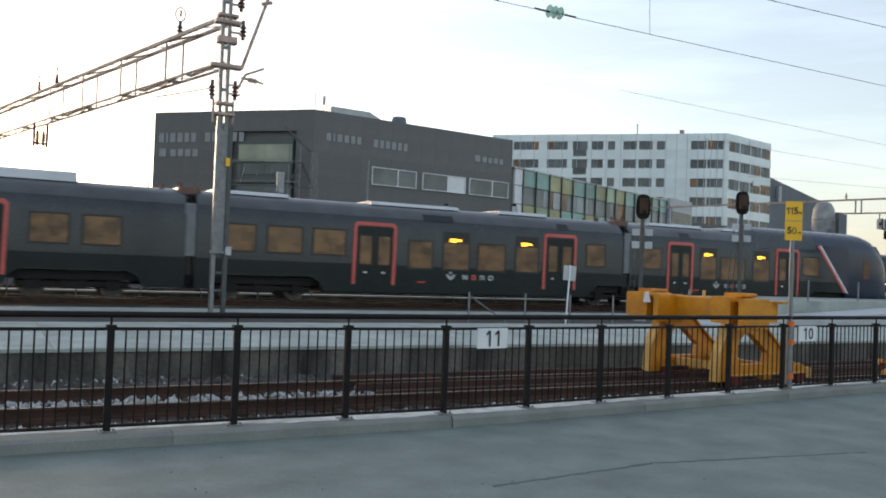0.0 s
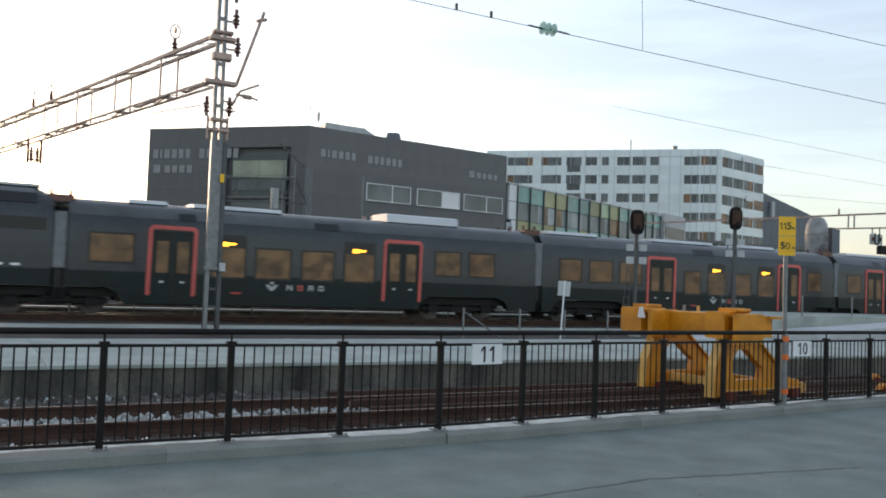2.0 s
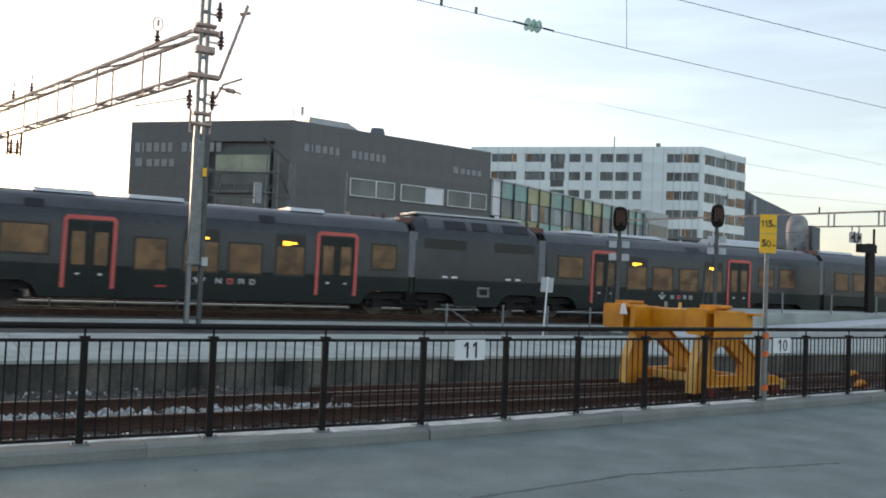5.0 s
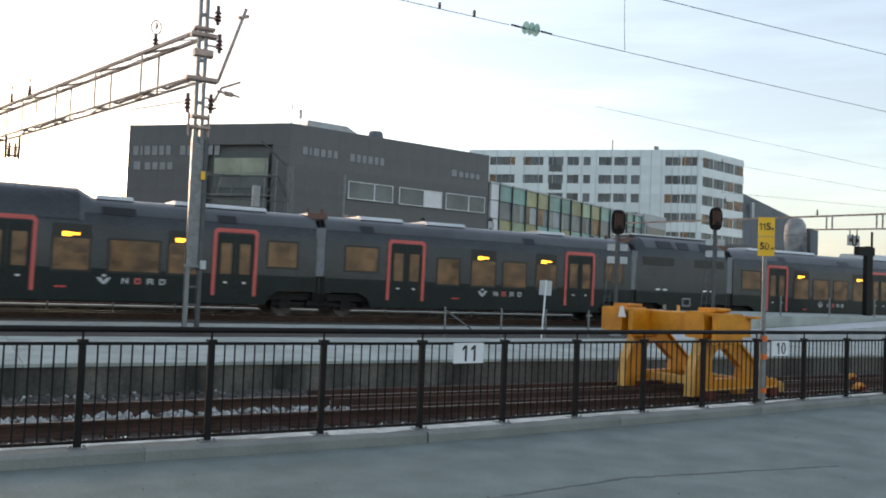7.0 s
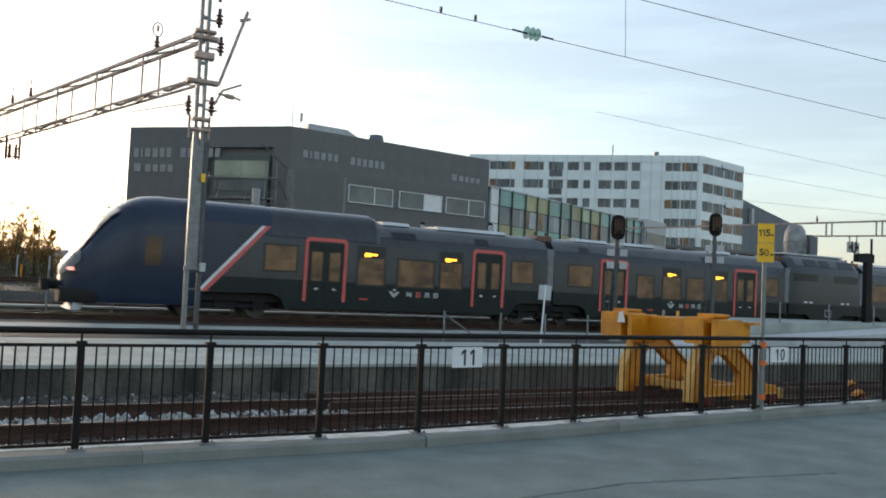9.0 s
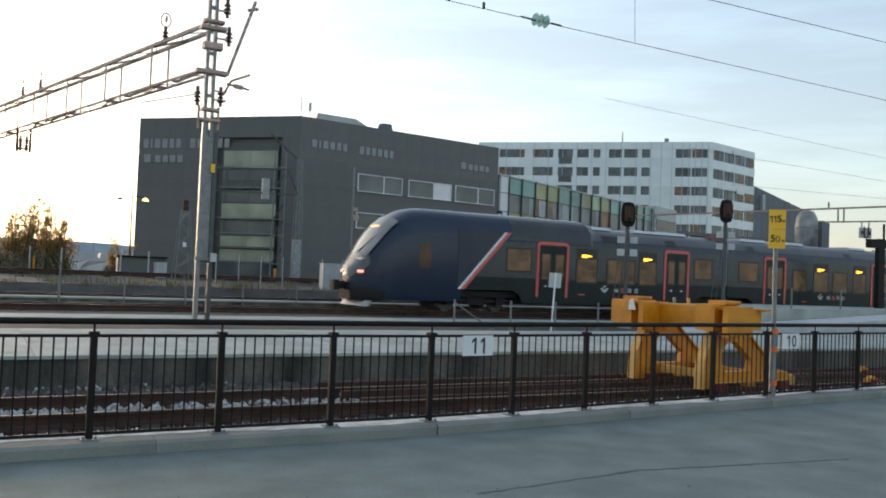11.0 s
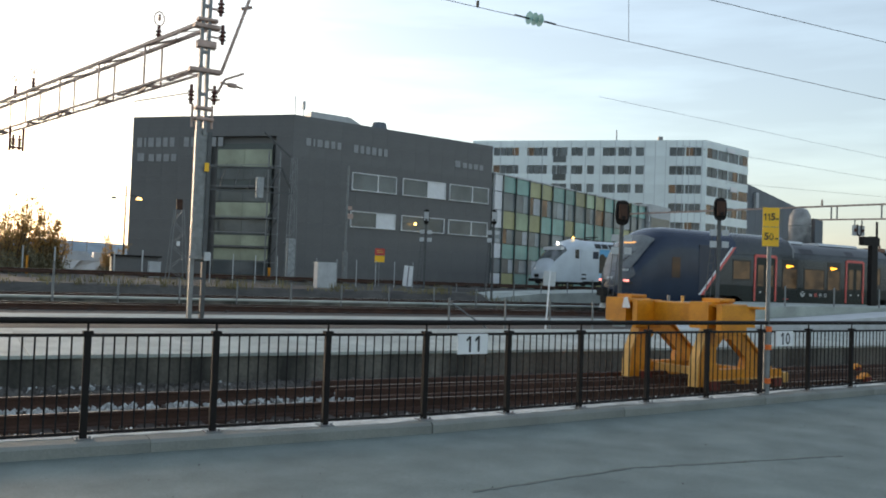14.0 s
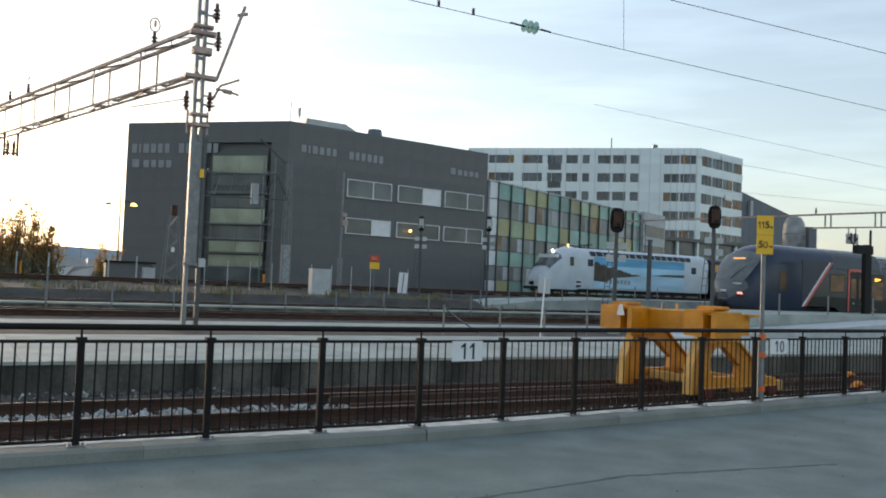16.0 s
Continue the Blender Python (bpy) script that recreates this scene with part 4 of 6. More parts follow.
    part("cross_tie", Shape().beam((1.25, -0.86, 0.22), (1.25, 0.76, 0.22), 0.12, 0.12), "yellow", b)
    part("lifting_eye", Shape().rod((0.1, 0.3, 1.5), (0.1, 0.3, 1.64), 0.03, 8), "galv", b)
    part("lifting_eye", Shape().rod((0.1, -0.05, 1.5), (0.1, -0.05, 1.64), 0.03, 8), "yellow_pale", b)
    part("top_plate", Shape().box(0.36, 0.62, -1.6, -0.6, 1.46, 1.5), "yellow", b)
    return b


buffer_stop(pose(12.07, NEAR_Y, NEAR_Z, 0, 0, 4))


def rail_stop(x, y):
    k = thing("rail_stop", "small yellow wheel stop clamped on a rusty rail", "wheel stop", "wheel stops", pose(x, y, NEAR_Z))
    part("shoe", Shape().prism([(-0.14, 0.0), (0.14, 0.0), (0.12, 0.07), (0.03, 0.13), (-0.12, 0.06)], "y", -0.07, 0.07), "yellow", k)
    part("clamp", Shape().box(-0.08, 0.08, -0.13, 0.13, -0.06, 0.05), "red_clamp", k)


rail_stop(18.7, 12.85)
rail_stop(16.8, 11.35)


# ---- catenary mast with its cross-span gantry ----
def insulator_stack(s, p, n=3, r=0.11, step=0.11):
    x, y, z = p
    for k in range(n):
        s.rod((x, y, z + k * step), (x, y, z + k * step + 0.05), r, 10, r * 0.55)
    s.rod((x, y, z - 0.12), (x, y, z + n * step + 0.1), 0.05, 6)
    return s


def mast():
    m = thing("catenary_mast", "galvanised steel catenary mast with lattice foot", "mast", at=pose(5.78, 24.0, 0.05))
    for dx in (-0.28, 0.06):
        part("upright", Shape().box(dx - 0.055, dx + 0.055, -0.09, 0.09, 0, 5.4), "galv" if dx < 0 else "steel_dark", m)
    for dx in (-0.28, -0.09):
        part("upright", Shape().box(dx - 0.045, dx + 0.045, -0.08, 0.08, 5.3, 10.4), "galv", m)
    part("web_plate", Shape().box(-0.225, 0.005, -0.03, 0.03, 1.9, 5.4), "galv", m, "grey steel web plate")
    for z in (0.3, 0.75, 1.25, 1.75):
        part("batten", Shape().box(-0.225, 0.005, -0.07, 0.07, z, z + 0.06), "steel_dark", m)
    for z in (5.4, 6.4, 7.6, 8.9, 9.7):
        part("batten", Shape().box(-0.23, -0.14, -0.06, 0.06, z, z + 0.09), "galv", m)
    part("number_plate", Shape().box(-0.06, 0.06, -0.11, -0.095, 4.28, 4.52), "sign_yellow", m, "small yellow plate")
    part("switch_box", Shape().cham(0.02, 0.18, -0.24, -0.09, 1.78, 2.02, 0.02), "white_dirty", m)
    part("switch_arm", Shape().box(-0.4, 0.0, -0.16, -0.1, 1.82, 1.9), "galv", m)
    for z, w, h in ((8.3, 0.36, 0.12), (8.5, 0.28, 0.09), (7.05, 0.44, 0.12), (6.0, 0.24, 0.09), (7.75, 0.26, 0.2), (5.7, 0.28, 0.09)):
        part("bracket", Shape().cham(-w - 0.15, w - 0.15, -0.14, 0.14, z, z + h, 0.02), "galv_warm", m)
    for x, z in ((0.22, 8.85), (0.14, 6.3), (-0.5, 6.25), (0.3, 8.05), (0.2, 9.6)):
        part("insulator", insulator_stack(Shape(), (x, 0, z)), "insulator", m, "brown ribbed insulator")
    for z in (6.35, 6.6, 8.1, 8.9, 9.65):
        part("insulator_arm", Shape().beam((-0.1, 0, z), (0.3, 0, z), 0.05), "galv_warm", m)
    part("link_chain", Shape().rod((-0.5, 0, 6.45), (-2.0, 0, 6.0), 0.018, 6), "galv_warm", m)
    for x in (-0.45, 0.1):
        part("hanger", Shape().rod((x, 0.0, 5.5), (x, 0.0, 6.15), 0.035, 8), "galv_warm", m)
    part("stay", Shape().rod((0.3, 0, 7.1), (1.02, 0, 9.35), 0.045, 8).rod((0.8, 0, 9.05), (1.1, 0, 9.15), 0.05, 6), "galv_warm", m)
    part("side_arm", Shape().rod((0.2, 0, 6.5), (0.42, 0, 6.95), 0.035, 6).rod((0.42, 0, 6.95), (0.95, 0, 7.2), 0.035, 6).rod((0.3, 0, 6.85), (0.55, 0, 6.82), 0.035, 6).rod((0.5, 0, 6.82), (0.75, 0, 6.8), 0.07, 8).rod((0.75, 0, 6.8), (0.95, 0, 6.76), 0.03, 6), "galv_warm", m)
    return m


def gantry():
    g = thing("catenary_gantry", "steel gantry truss over the tracks, sun glow in its pinkish colour", "gantry", at=pose(0, 0, 0))
    a = Vector((5.6, 24.0, 8.45))
    dirn = Vector((GDX, GDY, GDZ)).normalized()
    L = 24.0
    q = Vector((-dirn.y, dirn.x, 0)).normalized() * 0.22
    H = Vector((0, 0, 1.26))
    for s_ in (-1, 1):
        part("chord", Shape().beam(a + q * s_, a + q * s_ + dirn * L, 0.085, 0.1), "galv_warm", g)
        part("chord", Shape().beam(a - H + q * s_, a - H + q * s_ + dirn * L, 0.06, 0.065), "galv_warm", g)
    for j, k in enumerate((3.35, 7.0, 10.7, 14.5, 18.3, 22.1)):
        for s_ in (-1, 1):
            e = dirn * (k + 0.12 * s_)
            part("upright", Shape().beam(a + q * s_ + e, a - H + q * s_ + e, 0.055), "galv_warm", g)
            part("tie", Shape().beam(a - H + q * s_ + e, a - H - q * s_ + e, 0.06), "galv_warm", g)
        part("tie", Shape().beam(a - H + q + dirn * (k - 0.6), a - H - q + dirn * (k + 1.6), 0.05), "galv_warm", g)
        part("tie", Shape().beam(a - q + dirn * (k - 1.6), a + q + dirn * (k + 0.6), 0.05), "galv_warm", g)
    for k in range(26):
        for lev in (Vector((0, 0, 0)), H):
            e = q if k % 2 else -q
            part("lacing", Shape().beam(a - lev + e + dirn * (0.5 + 0.9 * k), a - lev - e + dirn * (1.4 + 0.9 * k), 0.025), "galv_warm", g)
    for k in (3.05, 14.6, 16.9):
        p = a + dirn * k
        part("insulator", insulator_stack(Shape(), (p.x, p.y, p.z + 0.15)), "insulator", g, "brown ribbed insulator")
        hoop = [(p.x + 0.15 * math.cos(i * math.tau / 12), p.y, p.z + 0.78 + 0.22 * math.sin(i * math.tau / 12)) for i in range(13)]
        part("ring", Shape().tube(hoop, 0.02, 5).rod((p.x - 0.03, p.y, p.z + 0.82), (p.x + 0.03, p.y, p.z + 0.82), 0.1, 10), "galv_warm", g)
    for k in (2.1, 5.6, 13.2):
        p = a - H + dirn * k
        part("arm", Shape().rod(p, p + Vector((0.9, -0.4, 0.45)), 0.045, 6).rod(p, p + Vector((-0.2, -0.5, -0.1)), 0.05, 6), "galv_warm", g)
    p = a - H + dirn * 16.4
    h = Shape()
    for u in (-0.25, 0.25):
        h.box(p.x + u - 0.05, p.x + u + 0.05, p.y - 0.05, p.y + 0.05, p.z - 1.0, p.z)
    h.box(p.x - 0.28, p.x + 0.28, p.y - 0.03, p.y + 0.03, p.z - 0.9, p.z - 0.84)
    part("drop_frame", h, "insulator", g, "brown insulator hanger")
    insulator_part = Shape()
    for u in (-0.12, 0.12):
        insulator_stack(insulator_part, (p.x + u, p.y, p.z - 0.85), 4, 0.14)
    part("insulator", insulator_part, "insulator", g)


GDX, GDY, GDZ = -0.24, 0.971, 0.003
mast()
gantry()


def wire(pts, r, label):
    w = thing("overhead_wire", label, "wire", "overhead wires")
    n = 12
    p0, p1 = Vector(pts[0]), Vector(pts[1])
    sag = pts[2]
    line = [p0.lerp(p1, k / n) - Vector((0, 0, sag * 4 * (k / n) * (1 - k / n))) for k in range(n + 1)]
    side = Vector((p1.y - p0.y, p0.x - p1.x, 0)).normalized()
    rings = [[p + side * (r * math.cos(a * math.tau / 6)) + Vector((0, 0, r * math.sin(a * math.tau / 6))) for a in range(6)] for p in line]
    part("cable", Shape().loft(rings), "wire", w)
    return w


w1 = wire(((-14, 18, 8.56), (60, 18, 8.2), 0.03), 0.0085, "dark overhead contact cable with a glass insulator")
gi = Shape()
for k in range(3):
    gi.rod((12.45 + k * 0.17, 18, 8.43), (12.53 + k * 0.17, 18, 8.43), 0.17, 12, 0.08)
part("insulator", gi, "glass_ins", w1, "green glass insulator discs")
for fa, fb in ((12.0, 12.45), (12.95, 13.3)):
    part("fitting", Shape().rod((fa, 18, 8.425), (fb, 18, 8.41), 0.024, 6), "wire", w1)
part("dropper", Shape().rod((15.84, 18, 8.39), (15.75, 18, 10.6), 0.007, 5), "wire", w1)
for cx, cz in ((10.85, 8.41), (9.85, 8.415)):
    part("clip", Shape().box(cx, cx + 0.05, 17.97, 18.03, cz, cz + 0.16), "wire", w1)
wire(((-14, 12, 6.85), (60, 12, 8.24), 0.02), 0.007, "thin dark overhead wire")
wire(((33, 40, 12.87), (66, 40, 11.9), 0.0), 0.009, "thin dark overhead wire")
wire(((40, 40, 10.64), (66, 40, 10.2), 0.0), 0.009, "thin dark overhead wire")
wire(((44, 40, 8.6), (66, 40, 9.1), 0.0), 0.009, "thin dark overhead wire")


def end_mast(x, z18, z12):
    m = thing("wire_mast", "galvanised steel end mast carrying two overhead wires", "mast", "wire end masts", pose(x, 18, 0))
    part("pole", Shape().rod((0, 0, -0.3), (0, 0, z18 + 0.4), 0.12, 10), "galv", m)
    part("cross_arm", Shape().beam((0, 0.2, z12), (0, -6.1, z12), 0.1, 0.1), "galv", m)
    part("tie", Shape().rod((0, 0, z18 + 0.3), (0, -6.0, z12 + 0.05), 0.02, 6), "galv", m)


end_mast(-14.0, 8.56, 6.85)
end_mast(60.0, 8.2, 8.24)


# ---- signals and trackside things ----
def signal(x, y, top, foot, small=False):
    s = thing("railway_signal", "black oval-faced railway signal on a lattice post", "signal", "railway signals", pose(x, y, 0, 0, 0, -30))
    part("post", Shape().box(-0.065, 0.065, -0.05, 0.05, foot, top - 0.75), "steel_dark", s)
    lad = Shape()
    for dx in (-0.5, -0.3):
        lad.beam((dx, 0.1, foot), (dx + 0.28, 0.1, top - 1.2), 0.025)
    z = foot + 0.3
    while z < top - 1.3:
        f = (z - foot) / (top - 1.2 - foot)
        lad.beam((-0.5 + 0.28 * f, 0.1, z), (-0.3 + 0.28 * f, 0.1, z), 0.02)
        z += 0.3
    part("ladder", lad, "steel_dark", s, "grey steel ladder")
    o = []
    for k in range(16):
        a = k * math.tau / 16
        o.append(((0.19 if small else 0.27) * math.copysign(abs(math.cos(a)) ** 0.6, math.cos(a)), top - 0.42 + 0.47 * math.copysign(abs(math.sin(a)) ** 0.7, math.sin(a))))
    part("backboard", Shape().prism(o, "y", -0.1, -0.06), "black", s, "black oval backboard")
    part("housing", Shape().cham(-0.15, 0.15, -0.3, -0.1, top - 0.68, top - 0.12, 0.03), "white_dirty" if small else "rust", s, "pale lamp housing" if small else "brown lamp housing")
    part("lens", Shape().rod((0, -0.34, top - 0.62), (0, -0.3, top - 0.62), 0.07, 10), "black", s)
    for ma, mb in ((-0.38, -0.1), (0.1, 0.38)):
        part("marker_plate", Shape().box(ma, mb, -0.08, -0.06, top - 1.5, top - 1.25), "white_dirty", s, "pale marker plate")
    for ma, mb in ((-0.38, -0.1), (0.1, 0.38)):
        part("marker_plate", Shape().box(ma, mb, -0.08, -0.06, top - 1.98, top - 1.72), "white_dirty", s, "pale marker plate")
    part("foot", Shape().box(-0.2, 0.2, -0.2, 0.2, foot - 0.3, foot + 0.06), "concrete", s)
    return s


signal(21.45, 24.45, 4.7, 0.28)
signal(26.6, 24.45, 5.2, 0.78)
signal(25.15, 46.9, 5.75, 0.72, True)
signal(28.2, 43.8, 5.8, 0.25, True)


def board_post(x, y, z0, z1, w, h, material, label, lean=0.0, category="sign"):
    s = thing("trackside_sign", label, category, at=pose(x, y, z0, 0, lean, 0))
    part("pole", Shape().rod((0, 0, -0.15), (0, 0, z1 - z0 - h), 0.03, 8), "galv", s)
    part("plate", Shape().cham(-w / 2, w / 2, -0.05, -0.03, z1 - z0 - h, z1 - z0, 0.005), material, s)
    return s


def stake_plate():
    k = thing("trackside_sign", "pale square plate on a thin leaning white stake", "sign", at=pose(16.25, 22.0, 0.1, 0, 3, -25))
    part("stake", Shape().box(-0.025, 0.025, -0.06, -0.03, -0.15, 1.85), "white", k, "thin white stake")
    part("plate", Shape().cham(-0.2, 0.2, -0.03, -0.01, 1.36, 1.83, 0.004), "white_dirty", k)


stake_plate()
b = board_post(23.45, 46.0, 0.8, 2.2, 0.62, 1.25, "white", "white leaning trackside board", 5)
part("stripe", Shape().box(-0.03, 0.03, -0.056, -0.05, 0.2, 1.35), "ink", b)
b = board_post(24.4, 52.0, 0.75, 3.35, 0.72, 0.45, "red", "red and yellow square signs on a thin post")
part("plate", Shape().box(-0.36, 0.36, -0.05, -0.03, 1.68, 2.12), "sign_yellow", b, "yellow lower plate")
part("lettering_bar", bars([0.5], -0.25, 2.3, 0.06, 0, 0.006, -0.05).box(-0.25, 0.2, -0.056, -0.05, 2.42, 2.48), "yellow_pale", b)


def cabinet(x, y, z, w, d, h, label):
    c = thing("equipment_cabinet", label, "cabinet", at=pose(x, y, z))
    part("body", Shape().cham(-w / 2, w / 2, -d / 2, d / 2, 0.0, h, 0.03), "white_dirty", c)
    part("door", Shape().cham(-w / 2 + 0.05, -0.01, -d / 2 - 0.015, -d / 2, 0.08, h - 0.06, 0.004), "white_dirty", c)
    part("door", Shape().cham(0.01, w / 2 - 0.05, -d / 2 - 0.015, -d / 2, 0.08, h - 0.06, 0.004), "white_dirty", c)
    part("cap", Shape().box(-w / 2 - 0.03, w / 2 + 0.03, -d / 2 - 0.03, d / 2 + 0.03, h, h + 0.04), "white_dirty", c)


cabinet(17.6, 44.6, 0.72, 1.1, 0.6, 1.42, "pale grey equipment cabinet beside the track")
cabinet(11.75, 62.5, 0.28, 0.8, 0.6, 1.6, "pale grey equipment cabinet near the building")


def small_post(x, y, z0, z1, material="galv", r=0.035, name="rail_post", label="thin grey railing post", group="railing posts"):
    s = thing(name, label, "post", group, pose(x, y, z0))
    part("shaft", Shape().rod((0, 0, -0.1), (0, 0, z1 - z0), r, 8), material, s)
    part("cap", Shape().rod((0, 0, z1 - z0), (0, 0, z1 - z0 + 0.03), r * 1.25, 8), material, s)


for i, x in enumerate((13.2, 15.3, 17.08, 18.9)):
    small_post(x, 22.9, 0.02, 0.95)
brace = thing("railing_brace", "thin grey slanting railing brace", "railing", at=pose(13.2, 22.9, 0))
part("bar", Shape().rod((0.05, 0, 0.85), (1.4, 0, 0.05), 0.025, 6), "galv", brace)
x = 0.6
while x < 24:
    small_post(x, 36.0, 0.05, 1.05)
    x += 2.41
small_post(3.0, 35.6, 0.04, 1.65, "galv", 0.04)
for k in range(10):
    small_post(12.6 + k * 1.36 + (1.2 if k > 3 else 0), 50.2, 0.75, 2.45, "white_dirty", 0.026, "marker_post", "thin pale marker post in gravel", "marker posts")
for k in range(9):
    small_post(26 + k * 2.1, 44.3, 0.2 + 0.1 * min(k, 7), 1.2 + 0.1 * min(k, 7))
for k in range(6):
    small_post(31.0 + k * 3.3, 24.7, 0.92, 1.75)
for px_, pz_ in ((3.18, 2.56), (5.02, 2.56), (8.62, 2.51), (10.4, 2.6)):
    small_post(px_, 59.5, 0.8, pz_, "white_dirty", 0.05, "marker_post", "thin pale marker post in gravel", "marker posts")
small_post(18.7, 58.0, 0.75, 1.75, "yellow", 0.09, "bollard", "yellow marker bollard on the bank", "bollards")
small_post(3.35, 58.0, 0.75, 1.95, "yellow", 0.07, "bollard", "yellow marker bollard on the bank", "bollards")


def lattice_tower(x, y, z0, z1, w, label, box=False):
    t = thing("lattice_tower", label, "mast", "lattice masts", pose(x, y, z0))
    h = z1 - z0
    for sx in (-1, 1):
        for sy in (-1, 1):
            part("leg", Shape().beam((sx * w, sy * w, -0.2), (sx * w * 0.45, sy * w * 0.45, h), 0.045), "galv", t)
    s = Shape()
    n = max(5, int(h / 0.7))
    for i in range(n):
        a, b_ = h * i / n, h * (i + 1) / n
        wa, wb = w * (1 - 0.55 * i / n), w * (1 - 0.55 * (i + 1) / n)
        sg = 1 if i % 2 else -1
        s.beam((-sg * wa, -wa, a), (sg * wb, -wb, b_), 0.035)
        s.beam((-sg * wa, wa, a), (sg * wb, wb, b_), 0.035)
    part("bracing", s, "galv", t, "zigzag bracing")
    return t


t = lattice_tower(11.9, 56.0, 0.75, 5.3, 0.58, "grey lattice signal mast")
part("lamp_head", Shape().cham(-0.18, 0.18, -0.2, 0.05, 4.55, 5.2, 0.03), "rust", t, "brown signal head")
part("plate", Shape().box(-0.12, 0.1, -0.3, -0.28, 2.2, 2.5), "white", t)
t = lattice_tower(20.9, 60.0, 0.4, 10.0, 0.36, "tall grey lattice catenary mast")
part("collar", Shape().box(-0.27, 0.27, -0.3, 0.3, 0.7, 3.6), "galv_pale", t, "pale grey protective casing")
cant = Shape().beam((0, 0, 6.9), (-1.0, -0.2, 8.7), 0.1).beam((-1.0, -0.2, 8.7), (-7.0, -0.2, 8.3), 0.1).beam((-0.2, 0, 6.9), (-7.0, -0.2, 6.7), 0.09).beam((-0.3, 0, 9.6), (-2.4, -0.2, 11.2), 0.09)
for k in range(6):
    cant.beam((-1.0 - k, -0.2, 8.65), (-1.5 - k, -0.2, 6.85), 0.05)
part("cantilever", cant, "steel_dark", t, "grey steel cantilever arms")
part("counterweight", Shape().cham(-2.8, -2.3, -0.3, 0.2, 6.4, 7.9, 0.05), "galv_pale", t)
t = thing("slim_mast", "slim pale steel mast beside the building", "mast", at=pose(26.1, 62.0, 0.3))
part("pole", Shape().rod((0, 0, 0), (0, 0, 9.8), 0.09, 10), "galv", t)
part("collar", Shape().rod((0, 0, 0), (0, 0, 3.0), 0.22, 10), "galv", t)
part("fitting", Shape().box(0.05, 0.5, -0.1, 0.1, 5.6, 6.0).box(0.05, 0.4, -0.1, 0.1, 6.3, 6.6), "galv_warm", t)


def street_lamp(x, y, z0, z1, arms):
    s = thing("street_lamp", "slim street lamp with lit amber heads", "street lamp", "street lamps", pose(x, y, z0))
    part("pole", Shape().rod((0, 0, -0.2), (0, 0, z1 - z0), 0.08, 8, 0.05), "black", s)
    for dx, z, lit in arms:
        part("arm", Shape().beam((0, 0, z + 0.2), (dx * 0.6, 0, z + 0.2), 0.05).beam((dx * 0.6, 0, z + 0.2), (dx, 0, z + 0.08), 0.03), "black", s)
        part("lamp_head", Shape().loft([[(dx - 0.25, -0.12, z - 0.1), (dx + 0.25, -0.12, z - 0.1), (dx + 0.25, 0.12, z - 0.1), (dx - 0.25, 0.12, z - 0.1)], [(dx - 0.12, -0.08, z + 0.1), (dx + 0.12, -0.08, z + 0.1), (dx + 0.12, 0.08, z + 0.1), (dx - 0.12, 0.08, z + 0.1)]]), "amber_lamp" if lit else "galv", s, "lit amber lamp head" if lit else "")


street_lamp(10.78, 70.0, 0.4, 7.8, [(-0.9, 6.4, False), (0.98, 6.45, True)])


# ---- buildings ----
def face_window(house, m, u0, u1, z0, z1, pane="wpane", bars_at=(), rim=0.065, frame="white"):
    """A window set in a facade whose local x runs along it and -y looks out."""
    f = Shape()
    f.box(u0 - rim, u1 + rim, -0.12, 0.02, z1, z1 + rim).box(u0 - rim, u1 + rim, -0.16, 0.02, z0 - rim, z0)
    f.box(u0 - rim, u0, -0.12, 0.02, z0, z1).box(u1, u1 + rim, -0.12, 0.02, z0, z1)
    for b_ in bars_at:
        f.box(b_ - 0.05, b_ + 0.05, -0.1, 0.02, z0, z1)
    ob = part("window_frame", f, frame, house)
    ob.matrix_basis = m
    pb = part("window_pane", Shape().box(u0, u1, -0.03, 0.0, z0, z1), pane, ob)
    return ob


